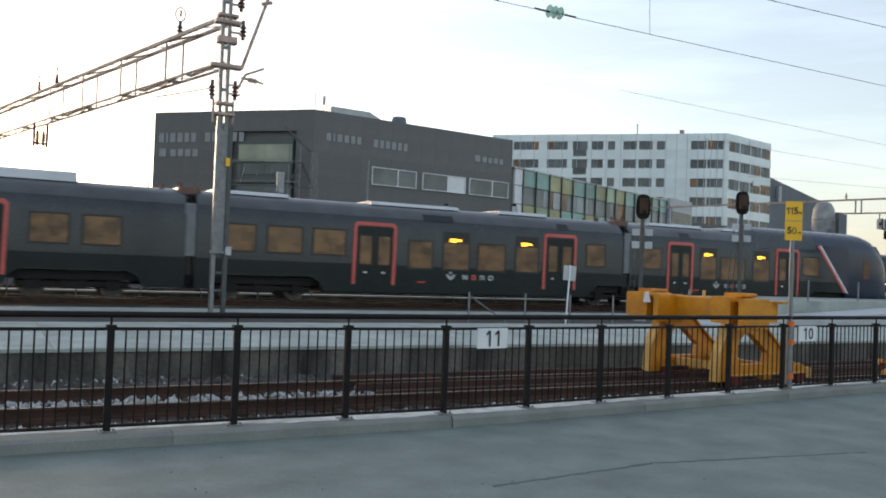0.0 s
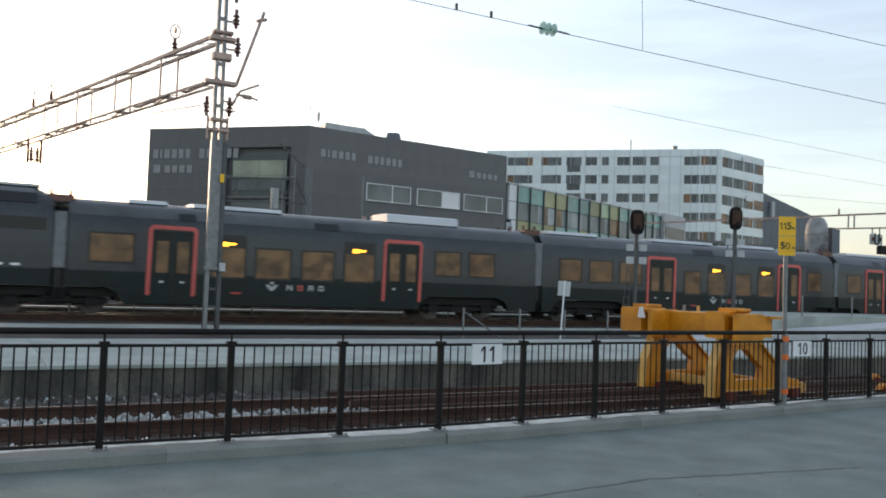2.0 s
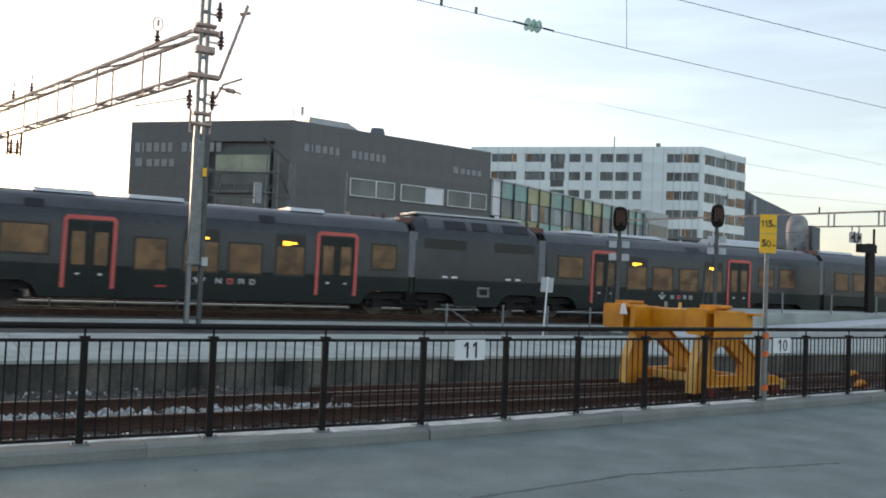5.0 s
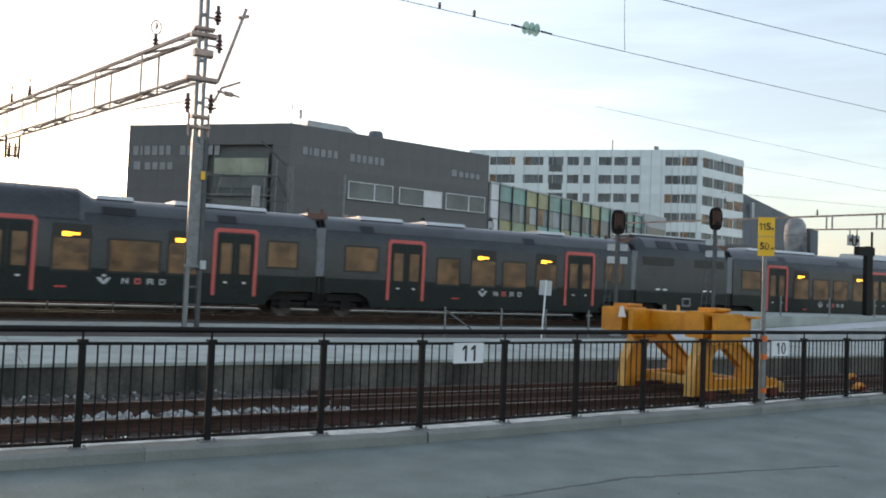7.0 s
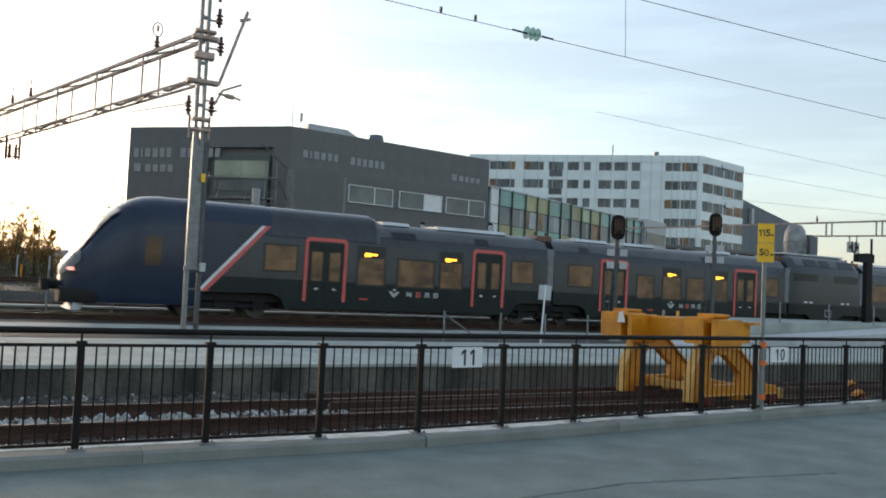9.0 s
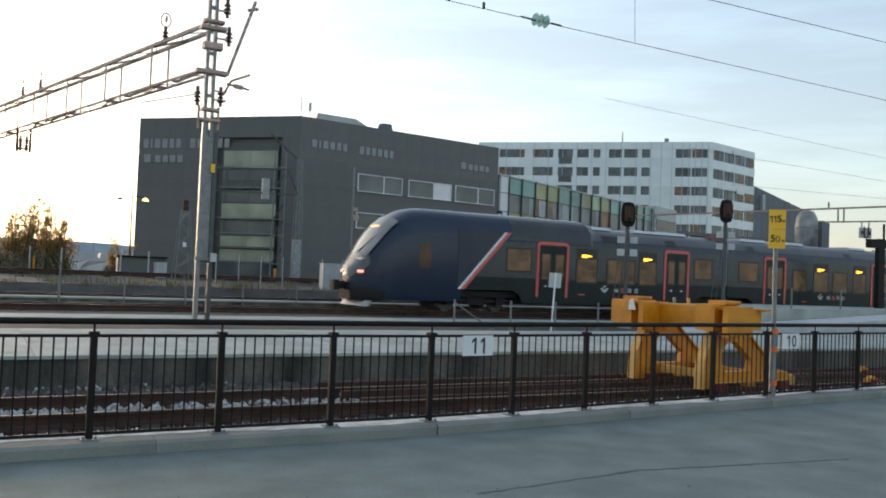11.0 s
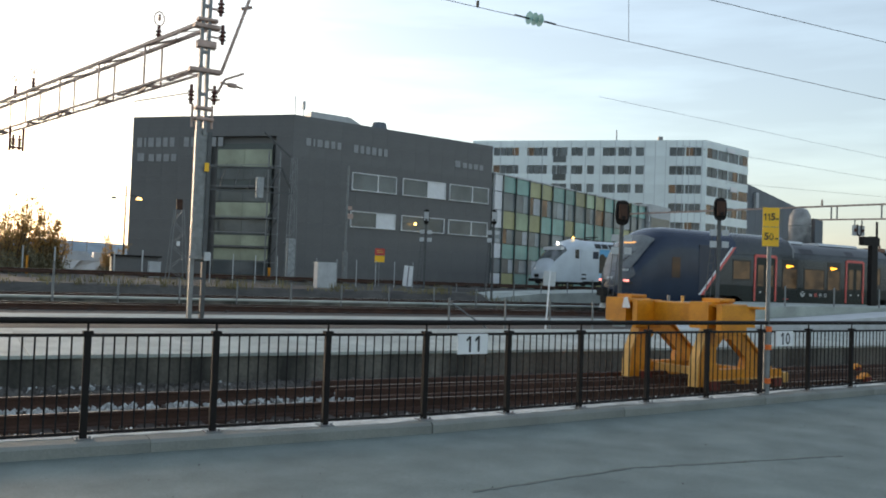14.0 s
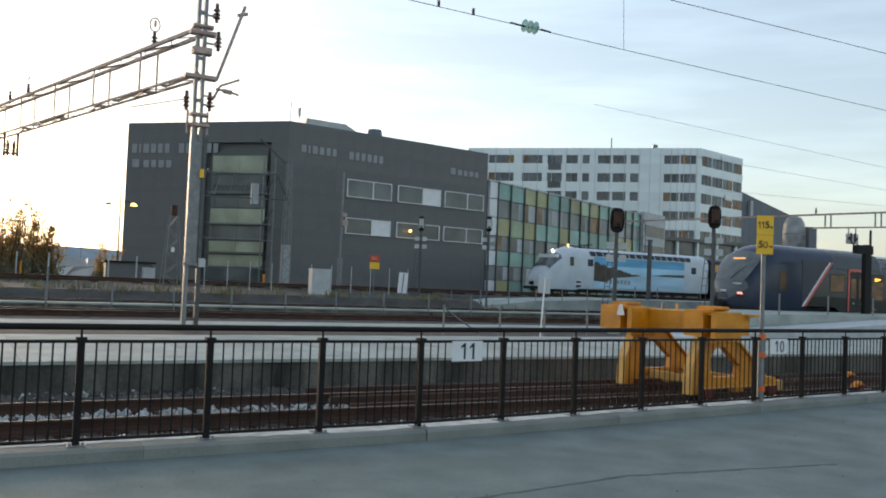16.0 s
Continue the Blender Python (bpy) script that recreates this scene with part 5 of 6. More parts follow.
def dark_building():
    h = thing("laboratory_building", "charcoal clad four-storey waterfront building with white windows", "building")
    A, C, D = Vector((12.1, 76.6)), Vector((22.8, 65.9)), Vector((43.9, 68.8))
    back = Vector((34.0, 92.0))
    top = 14.35
    o = [tuple(A), tuple(C), tuple(D), (D.x + 1.0, D.y + 20), tuple(back)]
    core = [(A.x + 0.25, A.y + 0.5), (C.x + 0.1, C.y + 0.5), (D.x - 0.3, D.y + 0.35), (D.x + 0.8, D.y + 20), tuple(back)]
    part("core_wall", Shape().prism(core, "z", -0.3, top - 0.15), "cladding", h)
    part("parapet", Shape().prism(core, "z", top - 0.15, top - 0.05), "black", h)
    left = pose(A.x, A.y, 0, 0, 0, -45.0)
    right = pose(C.x, C.y, 0, 0, 0, 7.83)
    # cladding panels, each its own piece
    for m, L, n in ((left, 15.13, 10), (right, 21.3, 14)):
        w = L / n
        for k in range(8):
            z0, z1 = 0.4 + k * 1.744, 0.4 + (k + 1) * 1.744 - 0.006
            me = Shape().box(0, w - 0.006, 0.0, 0.18, z0, z1).mesh("cladding_panel", M["cladding"])
            for i in range(n):
                u = i * w
                if m is left and 8.2 < u + w / 2 < 13.4 and 0.8 < (z0 + z1) / 2 < 12.0:
                    continue
                ob = part("cladding_panel", me, "cladding", h)
                ob.matrix_basis = m @ pose(u, 0, 0)
    # windows of the long side: three columns, two clear rows and one low row
    for z0, z1 in ((8.75, 10.15), (5.6, 6.85)):
        for u0, u1 in ((5.7, 10.15), (10.95, 15.6), (16.2, 20.8)):
            w = face_window(h, right, u0, u1, z0, z1, "wpane", [u0 + (u1 - u0) * 0.58])
            if (z0, u0) in ((8.75, 10.95), (5.6, 5.7)):
                bl = part("blind", Shape().box(u0 + (u1 - u0) * 0.58, u1, -0.045, -0.032, z0, z1), "white", w, "lowered pale blind")
    # glazed bay on the short side
    bay = part("glazed_bay", Shape().box(8.2, 13.3, 0.1, 0.2, 0.6, 12.0), "mullion", h, "recessed glazed bay")
    bay.matrix_basis = left
    for z0, z1, p in ((10.0, 11.5, "lime"), (9.0, 9.9, "wpane"), (7.2, 8.2, "wpane"), (5.85, 7.1, "lime"), (4.5, 5.7, "wpane"), (3.55, 4.4, "lime"), (2.35, 3.3, "lime"), (1.2, 2.2, "wpane")):
        for i in range(2):
            part("bay_pane", Shape().box(8.3 + i * 2.48, 10.76 + i * 2.48, 0.03, 0.08, z0, z1), p, bay)
    for z in (8.3, 5.75, 3.4, 0.9):
        part("bay_slab", Shape().box(8.15, 13.35, -0.25, 0.1, z, z + 0.12), "cladding", bay)
    for u in (8.1, 13.5, 14.5):
        ob = part("balcony_post", Shape().beam((u, -0.9, 0.4), (u, -0.9, 11.2), 0.09), "galv", h)
        ob.matrix_basis = left
    for k, z in enumerate((2.2, 4.5, 5.8, 8.3, 10.0)):
        ob = part("balcony_rail", Shape().beam((13.4, -0.9, z), (14.6, -0.9, z), 0.07).beam((8.1, -0.9, z + 0.1), (13.5, -0.9, z + 0.1), 0.045).beam((13.5, -0.9, z), (13.5, 0.05, z), 0.06), "galv", h)
        ob.matrix_basis = left
        if k < 4:
            ob = part("stair_stringer", Shape().beam((13.5, -0.75, z), (14.5, -0.75, z + 1.4), 0.06, 0.14), "steel_dark", h)
            ob.matrix_basis = left
    # dull letters as plain bars
    for m, rows in ((left, ((0.5, 11.75, 0.78, (0.5, 0.2, 0.55, 0.5, 0.45, 0.45)), (5.05, 11.75, 0.78, (0.5, 0.42, 0.42, 0.5, 0.42, 0.45)), (0.6, 10.5, 0.7, (0.65,)), (1.7, 10.5, 0.62, (0.55, 0.5, 0.55, 0.5)))),
                    (right, ((1.15, 11.95, 0.62, (0.45, 0.18, 0.48, 0.42, 0.4, 0.38)), (5.7, 11.9, 0.66, (0.45, 0.38, 0.4, 0.45, 0.38, 0.4)), (16.7, 11.85, 0.6, (0.6,)), (17.6, 11.85, 0.5, (0.5, 0.45, 0.5, 0.45))))):
        for u, z, hh, ws in rows:
            for w in ws:
                ob = part("sign_shape", Shape().cham(u, u + w, -0.06, 0, z, z + hh, 0.015), "letters", h, "dull grey raised sign shape")
                ob.matrix_basis = m
                u += w + 0.2
    ru = Shape().loft([[(25.2, 69, top - 0.2), (32.2, 70, top - 0.2), (33, 76, top - 0.2), (26, 76, top - 0.2)], [(25.4, 69, top + 1.05), (29.2, 69.5, top + 1.05), (30, 76, top + 1.05), (26, 76, top + 1.05)]])
    part("roof_plant", ru, "white_dirty", h, "pale rooftop plant housing")
    part("roof_duct", Shape().rod((32.3, 70, top - 0.2), (32.3, 70, top + 1.0), 0.9, 10, 0.6), "blue_shed", h)
    part("antenna", Shape().rod((23.4, 67.5, top - 0.2), (23.4, 67.5, top + 1.9), 0.035, 6).box(24.05, 24.25, 67.4, 67.6, top + 0.8, top + 1.5).rod((24.15, 67.5, top - 0.2), (24.15, 67.5, top + 0.9), 0.03, 6), "white_dirty", h)
    part("roof_rail", Shape().rod((27, 68.0, top), (34, 69, top + 0.02), 0.03, 5), "galv", h)


def glass_wing():
    h = thing("glazed_wing", "long wing with green, teal and yellow glass panels", "building")
    m = pose(44.15, 68.83, 0, 0, 0, 24.55)
    core = part("core_wall", Shape().box(0, 37.2, 0.3, 14, -0.2, 11.75), "mullion", h)
    core.matrix_basis = m
    cols = [0.3, 1.74, 4.19, 6.87, 9.34, 11.8, 14.63, 17.05, 19.73, 22.07, 24.67, 27.38, 29.87, 32.46, 34.79, 37.2]
    rows = [(10.15, 11.75, 1), (8.35, 10.1, 0), (6.55, 8.3, 1), (5.1, 6.5, 0), (3.6, 5.05, 1), (2.2, 3.55, 0), (0.4, 2.15, 1)]
    rnd = random.Random(11)
    pick = ["g_teal", "g_teal", "g_yellow", "g_yellow", "g_teal", "g_teal", "g_yellow", "g_green", "g_yellow", "g_teal", "g_teal", "g_yellow", "g_teal", "g_teal", "g_teal"]
    for r, (z0, z1, col) in enumerate(rows):
        for i in range(15):
            a, b_ = cols[i] + 0.04, cols[i + 1] - 0.04
            if i == 0:
                ob = part("panel", Shape().box(a, b_, 0.05, 0.3, z0 + 0.015, z1 - 0.015), "white" if col or r == 1 else "g_grey", h)
            elif col:
                p = pick[(i - 1 + 3 * r) % 15] if r else pick[i - 1]
                ob = part("panel", Shape().box(a, b_, 0.06, 0.3, z0 + 0.015, z1 - 0.015), p, h)
            else:
                p = rnd.choice(["g_grey", "g_grey", "wpane", "wpane", "wpane_b"])
                c = a + (b_ - a) * rnd.choice([0.4, 0.6, 1.0])
                ob = part("panel", Shape().box(a, c, 0.1, 0.3, z0 + 0.015, z1 - 0.015), p, h)
                if c < b_:
                    ob2 = part("panel", Shape().box(c + 0.05, b_, 0.1, 0.3, z0 + 0.015, z1 - 0.015), "white_dirty" if rnd.random() < 0.3 else "g_grey", h)
                    ob2.matrix_basis = m
            ob.matrix_basis = m
    fin = Shape().box(-0.05, 0.05, -0.1, 0.3, 0.2, 11.9).mesh("fin", M["mullion"])
    for c in cols[1:]:
        ob = part("fin", fin, "mullion", h)
        ob.matrix_basis = m @ pose(c, 0, 0)
    ob = part("roof_edge", Shape().box(0, 37.3, -0.05, 0.35, 11.75, 11.9), "white_dirty", h)
    ob.matrix_basis = m
    e = thing("entrance_block", "low pale rendered block beside the glazed wing", "building")
    ob = part("wall", Shape().box(37.4, 45, -0.4, 10, 5.0, 12.2), "white_dirty", e)
    ob.matrix_basis = m
    for z in (6.3, 9.0):
        w = part("window_band", Shape().box(37.8, 44.6, -0.46, -0.4, z, z + 1.5), "wpane", e)
        w.matrix_basis = m
    ob = part("base", Shape().box(37.6, 44.8, -0.1, 10, -0.2, 5.0), "cladding", e)
    ob.matrix_basis = m


def office_block():
    h = thing("office_block", "tall pale blue-grey office block with rows of windows", "building")
    A, C, D = Vector((90.2, 148.9)), Vector((123.5, 117.2)), Vector((139.4, 120.8))
    top = 29.8
    lm, rm = pose(A.x, A.y, 0, 0, 0, -43.59), pose(C.x, C.y, 0, 0, 0, 12.76)
    o = [(A.x + 0.3, A.y + 0.3), (C.x + 0.1, C.y + 0.4), (D.x - 0.3, D.y + 0.3), (D.x + 2, D.y + 22), (A.x + 18, A.y + 16)]
    part("core_wall", Shape().prism(o, "z", -0.2, top - 0.1), "facade_joint", h)
    part("roof_edge", Shape().prism(o, "z", top - 0.1, top + 0.05), "facade", h)
    # window groups along the long side
    groups = [(0.2, 3.6, 2), (4.3, 9.5, 4), (11.2, 15.3, 3), (16.3, 19.3, 2), (20.1, 22.4, 2), (23.3, 24.7, 1), (26.3, 28.9, 2), (29.3, 31.9, 2), (32.7, 34.3, 1), (39.1, 42.0, 2), (42.2, 45.1, 2)]
    rnd = random.Random(3)
    pitch = 3.66
    strip = Shape().box(0, 46.0, -0.02, 0.4, 0, 1.94).mesh("spandrel", M["facade"])
    for k in range(8):
        ztop = top - 1.45 - k * pitch
        ob = part("spandrel", strip, "facade", h)
        ob.matrix_basis = lm @ pose(0, 0, ztop if k == 0 else ztop + 0.05)
        ob.scale.z = 0.72 if k == 0 else 1.0
        z0, z1 = ztop - 1.62, ztop - 0.02
        if k < 2:
            ob = part("open_hatch", Shape().box(16.5, 19.1, -0.08, 0.1, z0 - 1.35, z0 - 0.05), "wpane", h, "tall dark opening")
            ob.matrix_basis = lm
        edge = 0.0
        for a, b_, n in groups + [(46.0, 46.0, 0)]:
            if a > edge + 0.05:
                ob = part("pier", Shape().box(edge, a, -0.02, 0.4, z0 - 0.05, z1 + 0.07), "facade", h)
                ob.matrix_basis = lm
            edge = b_
            w = (b_ - a) / max(1, n)
            for i in range(n):
                u0, u1 = a + i * w + 0.09, a + (i + 1) * w - 0.09
                p = "wpane_b" if rnd.random() < 0.07 else "wpane"
                ob = part("window", Shape().box(u0, u1, 0.1, 0.25, z0, z1), p, h)
                ob.matrix_basis = lm
    seam = Shape().box(-0.05, 0.05, -0.05, 0.1, 0.5, top).mesh("panel_joint", M["facade_joint"])
    u = 0.0
    while u < 46.2:
        ob = part("panel_joint", seam, "facade_joint", h)
        ob.matrix_basis = lm @ pose(u, 0, 0)
        u += 2.87 if u < 34 else (2.0 if u < 38.5 else 1.2)
    # the narrow side, with tall bands of glass
    for k in range(8):
        ztop = top - 1.45 - k * pitch
        ob = part("spandrel", Shape().box(0, 16.2, -0.02, 0.4, ztop, ztop + (1.4 if k == 0 else 1.7)), "facade", h)
        ob.matrix_basis = rm
        for i in range(8):
            u0, u1 = 0.35 + i * 2.0, 2.2 + i * 2.0
            p = "wpane_b" if i in (0, 1, 5, 6, 7) and rnd.random() < 0.5 else "wpane"
            ob = part("window", Shape().box(u0, u1, 0.1, 0.25, ztop - 1.9, ztop - 0.03), p, h)
            ob.matrix_basis = rm
            if i % 2 == 0:
                ob = part("mullion", Shape().box(u0 - 0.22, u0 - 0.03, -0.06, 0.3, ztop - 1.95, ztop), "facade", h)
                ob.matrix_basis = rm
    for sa, sb, sz, st_ in ((9.0, 11.6, 20.6, 21.6), (7.3, 10.2, 28.3, 29.2)):
        ob = part("sign_shape", Shape().box(sa, sb, -0.3, -0.1, sz, st_), "white", h, "white sign shape")
        ob.matrix_basis = rm
    part("roof_mast", Shape().rod((112, 130, top), (112, 130, top + 2.2), 0.12, 6), "galv", h)
    part("roof_vent", Shape().rod((118, 124, top), (118, 124, top + 0.8), 0.5, 8), "galv", h)
    low = thing("low_link_building", "low glazed link building in front of the office block", "building")
    part("wall", Shape().box(86, 118, 93.5, 104, -0.2, 7.0), "cladding", low)
    part("roof_slab", Shape().box(84, 120, 92.6, 104, 9.4, 9.9), "cladding", low)
    part("window_band", Shape().box(84.5, 119.5, 93.4, 104, 7.0, 9.4), "wpane", low)
    for i in range(9):
        part("column", Shape().box(85 + i * 4.2, 85.4 + i * 4.2, 92.9, 93.3, 7.0, 9.4), "facade", low)


def sheds():
    s = thing("blue_shed", "large blue-grey clad industrial shed", "building")
    a, b_ = Vector((133.0, 121.0)), Vector((172.0, 134.0))
    n = 13
    for i in range(n):
        p, q = a.lerp(b_, i / n), a.lerp(b_, (i + 1) / n - 0.002)
        z0, z1 = 24.6 - 3.6 * i / n, 24.6 - 3.6 * (i + 1) / n
        me = Shape().add([(p.x, p.y, -0.2), (q.x, q.y, -0.2), (q.x, q.y, z1), (p.x, p.y, z0), (p.x - 3, p.y + 9, -0.2), (q.x - 3, q.y + 9, -0.2), (q.x - 3, q.y + 9, z1), (p.x - 3, p.y + 9, z0)],
                         [(0, 1, 2, 3), (4, 5, 6, 7), (0, 1, 5, 4), (3, 2, 6, 7), (0, 3, 7, 4), (1, 2, 6, 5)])
        part("wall_panel", me, "blue_shed", s)
    part("vent", Shape().box(146.5, 147.3, 124.6, 125.3, 18.5, 22.0), "white_dirty", s)
    t = thing("silo", "weathered grey silo with a conical top", "silo")
    c = (80.6, 62.5)
    rings = []
    for z, r in ((0, 1.2), (8.9, 1.2), (9.9, 1.08), (10.5, 0.75), (10.7, 0.25)):
        rings.append([(c[0] + r * math.cos(k * math.tau / 20), c[1] + r * math.sin(k * math.tau / 20), z) for k in range(20)])
    part("shell", Shape().loft(rings), "silo", t, smooth=True)
    part("hoop", Shape().rod((c[0], c[1], 6.0), (c[0], c[1], 6.15), 1.24, 20), "galv", t)
    part("hoop", Shape().rod((c[0], c[1], 8.6), (c[0], c[1], 8.75), 1.24, 20), "galv", t)
    d = thing("annex_block", "dark grey annex beside the silo", "building")
    part("wall", Shape().box(82.0, 83.3, 61.6, 62.8, -0.2, 9.4), "blue_shed", d)
    part("wall_upper", Shape().box(82.1, 82.9, 61.8, 62.6, 9.4, 9.6), "cladding", d)


dark_building()
glass_wing()
office_block()
sheds()


# ---- far gantry on the right ----
def far_gantry():
    g = thing("signal_gantry", "pale steel catenary gantry with a hanging sign", "gantry")
    a, b_ = Vector((52.8, 60.0, 8.0)), Vector((66.0, 40.0, 8.9))
    part("chord", Shape().beam(a, b_, 0.16, 0.14), "galv_warm", g)
    c = a.lerp(b_, 0.69) - Vector((0, 0, 1.1))
    part("chord", Shape().beam(c, b_ - Vector((0, 0, 1.25)), 0.14, 0.12), "galv_warm", g)
    for f in (0.73, 0.748, 0.885, 0.903):
        p = a.lerp(b_, f)
        part("upright", Shape().beam(p, p - Vector((0, 0, 1.2)), 0.09), "galv", g)
    for f in (0.7,):
        p = a.lerp(b_, f)
        part("insulator", insulator_stack(Shape(), (p.x, p.y, p.z + 0.15), 3, 0.12), "insulator", g)
    p = a.lerp(b_, 0.815) - Vector((0, 0, 2.1))
    part("hanging_sign", Shape().box(p.x - 0.75, p.x + 0.75, p.y - 0.05, p.y + 0.05, p.z - 0.42, p.z + 0.42), "white_dirty", g, "pale hanging sign")
    arc = [(p.x - 0.26 * math.cos(k * math.pi / 8), p.y - 0.1, p.z - 0.12 - 0.3 * math.sin(k * math.pi / 8)) for k in range(9)]
    part("sign_hoop", Shape().tube([(p.x - 0.26, p.y - 0.1, p.z + 0.5)] + arc + [(p.x + 0.26, p.y - 0.1, p.z + 0.5)], 0.06, 6), "ink", g, "black hoop before the pale board")
    for dx in (-0.5, 0.5):
        part("insulator", Shape().rod((p.x + dx, p.y - 0.07, p.z - 0.12), (p.x + dx, p.y - 0.07, p.z + 0.16), 0.11, 8), "insulator", g)
    for dx in (-0.46, 0.46):
        part("hanger", Shape().box(p.x + dx - 0.04, p.x + dx + 0.04, p.y - 0.03, p.y + 0.03, p.z + 0.4, p.z + 0.9), "galv", g)
    part("mast", Shape().box(b_.x - 0.12, b_.x + 0.12, b_.y - 0.12, b_.y + 0.12, 0, 12.0), "galv", g)
    q = a.lerp(b_, 0.925)
    part("post", Shape().rod((q.x, q.y, 0.8), (q.x, q.y, 12.0), 0.12, 8), "galv", g)
    q = thing("dark_mast", "dark steel mast with a cross arm", "mast", at=pose(42.0, 28.0, 0.9))
    part("pole", Shape().box(-0.25, 0.25, -0.12, 0.12, 0, 3.7), "black", q)
    part("cross_arm", Shape().box(-1.0, 0.35, -0.15, 0.15, 3.2, 3.65), "black", q)
    part("spike", Shape().rod((0.3, 0, 3.6), (0.3, 0, 4.5), 0.06, 6), "black", q)
    q = thing("dark_mast", "dark steel mast with a cross arm", "mast", at=pose(44.5, 47.0, 0.9))
    part("pole", Shape().box(-0.13, 0.13, -0.1, 0.1, 0, 4.5), "steel_dark", q)
    part("cap", Shape().box(-0.17, 0.17, -0.14, 0.14, 4.5, 4.6), "steel_dark", q)
    t = lattice_tower(54.0, 58.0, 0.4, 8.3, 0.35, "grey lattice gantry leg")


far_gantry()


# ---- waiting locomotive ----
def locomotive():
    e = thing("locomotive", "silver-grey locomotive with a blue shoreline mural and lit headlamps", "locomotive", at=pose(LOCO_X, LOCO_Y, 1.2))
    st = [(0.0, 1.15, 1.0), (0.35, 1.7, 1.2), (0.9, 2.5, 1.35), (1.6, 3.2, 1.45), (2.4, 3.75, 1.5), (3.4, 4.05, 1.5), (3.6, 4.05, 1.5)]
    part("cab", Shape().loft([ring(x, t, w, 0.35) for x, t, w in st]), "loco", e, "silver-grey streamlined cab", smooth=True)
    part("body", Shape().loft([ring(x, 3.95, 1.5, 0.45) for x in (3.6, 19.0)]), "loco", e, smooth=True)
    rr = []
    for d, t, w in ((0.75, 2.3, 1.32), (0.9, 2.5, 1.35), (1.6, 3.2, 1.45), (1.95, 3.45, 1.47)):
        rr.append([(x - 0.03, y * 0.985, z + 0.03) for x, y, z in ring(d, t, w, 0.35)[3:-3]])
    part("windscreen", Shape().loft(rr, caps=False), "windscreen", e)
    part("sun_shade", Shape().box(1.35, 1.75, -1.2, 1.2, 3.0, 3.3), "white", e)
    for y in (-0.75, 0.75):
        part("headlamp", Shape().rod((0.28, y, 1.3), (0.2, y, 1.3), 0.13, 10), "headlamp", e, "lit headlamp")
    part("top_lamp", Shape().rod((2.0, 0, 3.62), (1.92, 0, 3.6), 0.15, 10), "headlamp", e, "lit roof headlamp")
    part("beacon", Shape().rod((3.2, -0.5, 4.05), (3.2, -0.5, 4.22), 0.08, 8), "amber_lamp", e, "lit amber beacon")
    part("coupler", Shape().rod((-0.3, 0, 0.8), (0.3, 0, 0.8), 0.15, 8).box(-0.1, 0.5, -1.2, 1.2, 0.3, 0.55), "under", e)
    part("cab_window", Shape().box(2.7, 3.1, -1.515, -1.49, 2.35, 3.1), "glass", e)
    part("cab_door", Shape().box(3.3, 4.0, -1.52, -1.5, 0.7, 3.1), "loco", e)
    part("steps", Shape().box(3.4, 3.9, -1.54, -1.5, 0.6, 0.75).box(3.4, 3.9, -1.54, -1.5, 0.95, 1.08), "under", e)
    part("badge", Shape().box(4.6, 5.2, -1.512, -1.5, 2.4, 3.0), "navy", e)
    part("badge", Shape().box(16.8, 17.4, -1.512, -1.5, 2.2, 2.8), "navy", e)
    part("mural", Shape().box(5.3, 15.9, -1.51, -1.5, 2.5, 3.22), "mur_sky", e, "mural sky")
    part("mural", Shape().box(5.3, 15.9, -1.51, -1.5, 1.9, 2.496), "mur_haze", e, "pale mural sky")
    part("mural", Shape().box(5.3, 15.9, -1.51, -1.5, 0.6, 1.896), "mur_sea", e, "mural water")
    rnd = random.Random(8)
    o = [(5.3, 1.2)]
    for k in range(14):
        o.append((5.3 + k * 0.36, 1.75 + (14 - k) * 0.075 + rnd.uniform(-0.12, 0.12)))
    o += [(10.6, 1.78), (9.0, 1.62), (7.4, 1.5), (6.6, 1.1)]
    part("mural", Shape().prism(o, "y", -1.52, -1.511), "mur_land", e, "brown mural shore")
    part("mural", Shape().prism([(11.8, 1.86), (15.9, 1.8), (15.9, 2.05), (13.5, 2.0)], "y", -1.52, -1.511), "mur_land", e)
    part("lettering_bars", bars([0.3, 0.3, 0.3, 0.3, 0.3, 0.3, 0.3], 6.6, 1.0, 0.34, 0.12, 0.006, -1.512), "letters", e)
    for i in range(16):
        part("roof_grille", Shape().add([(4.9 + i * 0.75, -1.5, 3.3), (5.5 + i * 0.75, -1.5, 3.3), (5.5 + i * 0.75, -1.3, 3.68), (4.9 + i * 0.75, -1.3, 3.68), (4.9 + i * 0.75, -1.44, 3.3), (5.5 + i * 0.75, -1.44, 3.3), (5.5 + i * 0.75, -1.24, 3.66), (4.9 + i * 0.75, -1.24, 3.66)],
                                        [(0, 1, 2, 3), (4, 5, 6, 7), (0, 1, 5, 4), (3, 2, 6, 7), (0, 3, 7, 4), (1, 2, 6, 5)]), "frame_dark", e)
    part("underframe", Shape().box(0.6, 18.5, -1.2, 1.2, 0.15, 0.5), "under", e)
    for x in (2.6, 5.4, 14.0, 16.8):
        w = Shape()
        for y in (-0.75, 0.75):
            w.rod((x, y - 0.06, 0.45), (x, y + 0.06, 0.45), 0.45, 16)
        part("wheelset", w, "wheel", e)
    part("pantograph", Shape().beam((4.4, -0.5, 3.95), (5.6, -0.5, 4.3), 0.06).beam((4.4, 0.5, 3.95), (5.6, 0.5, 4.3), 0.06).beam((5.6, -0.8, 4.3), (5.6, 0.8, 4.3), 0.06), "under", e)
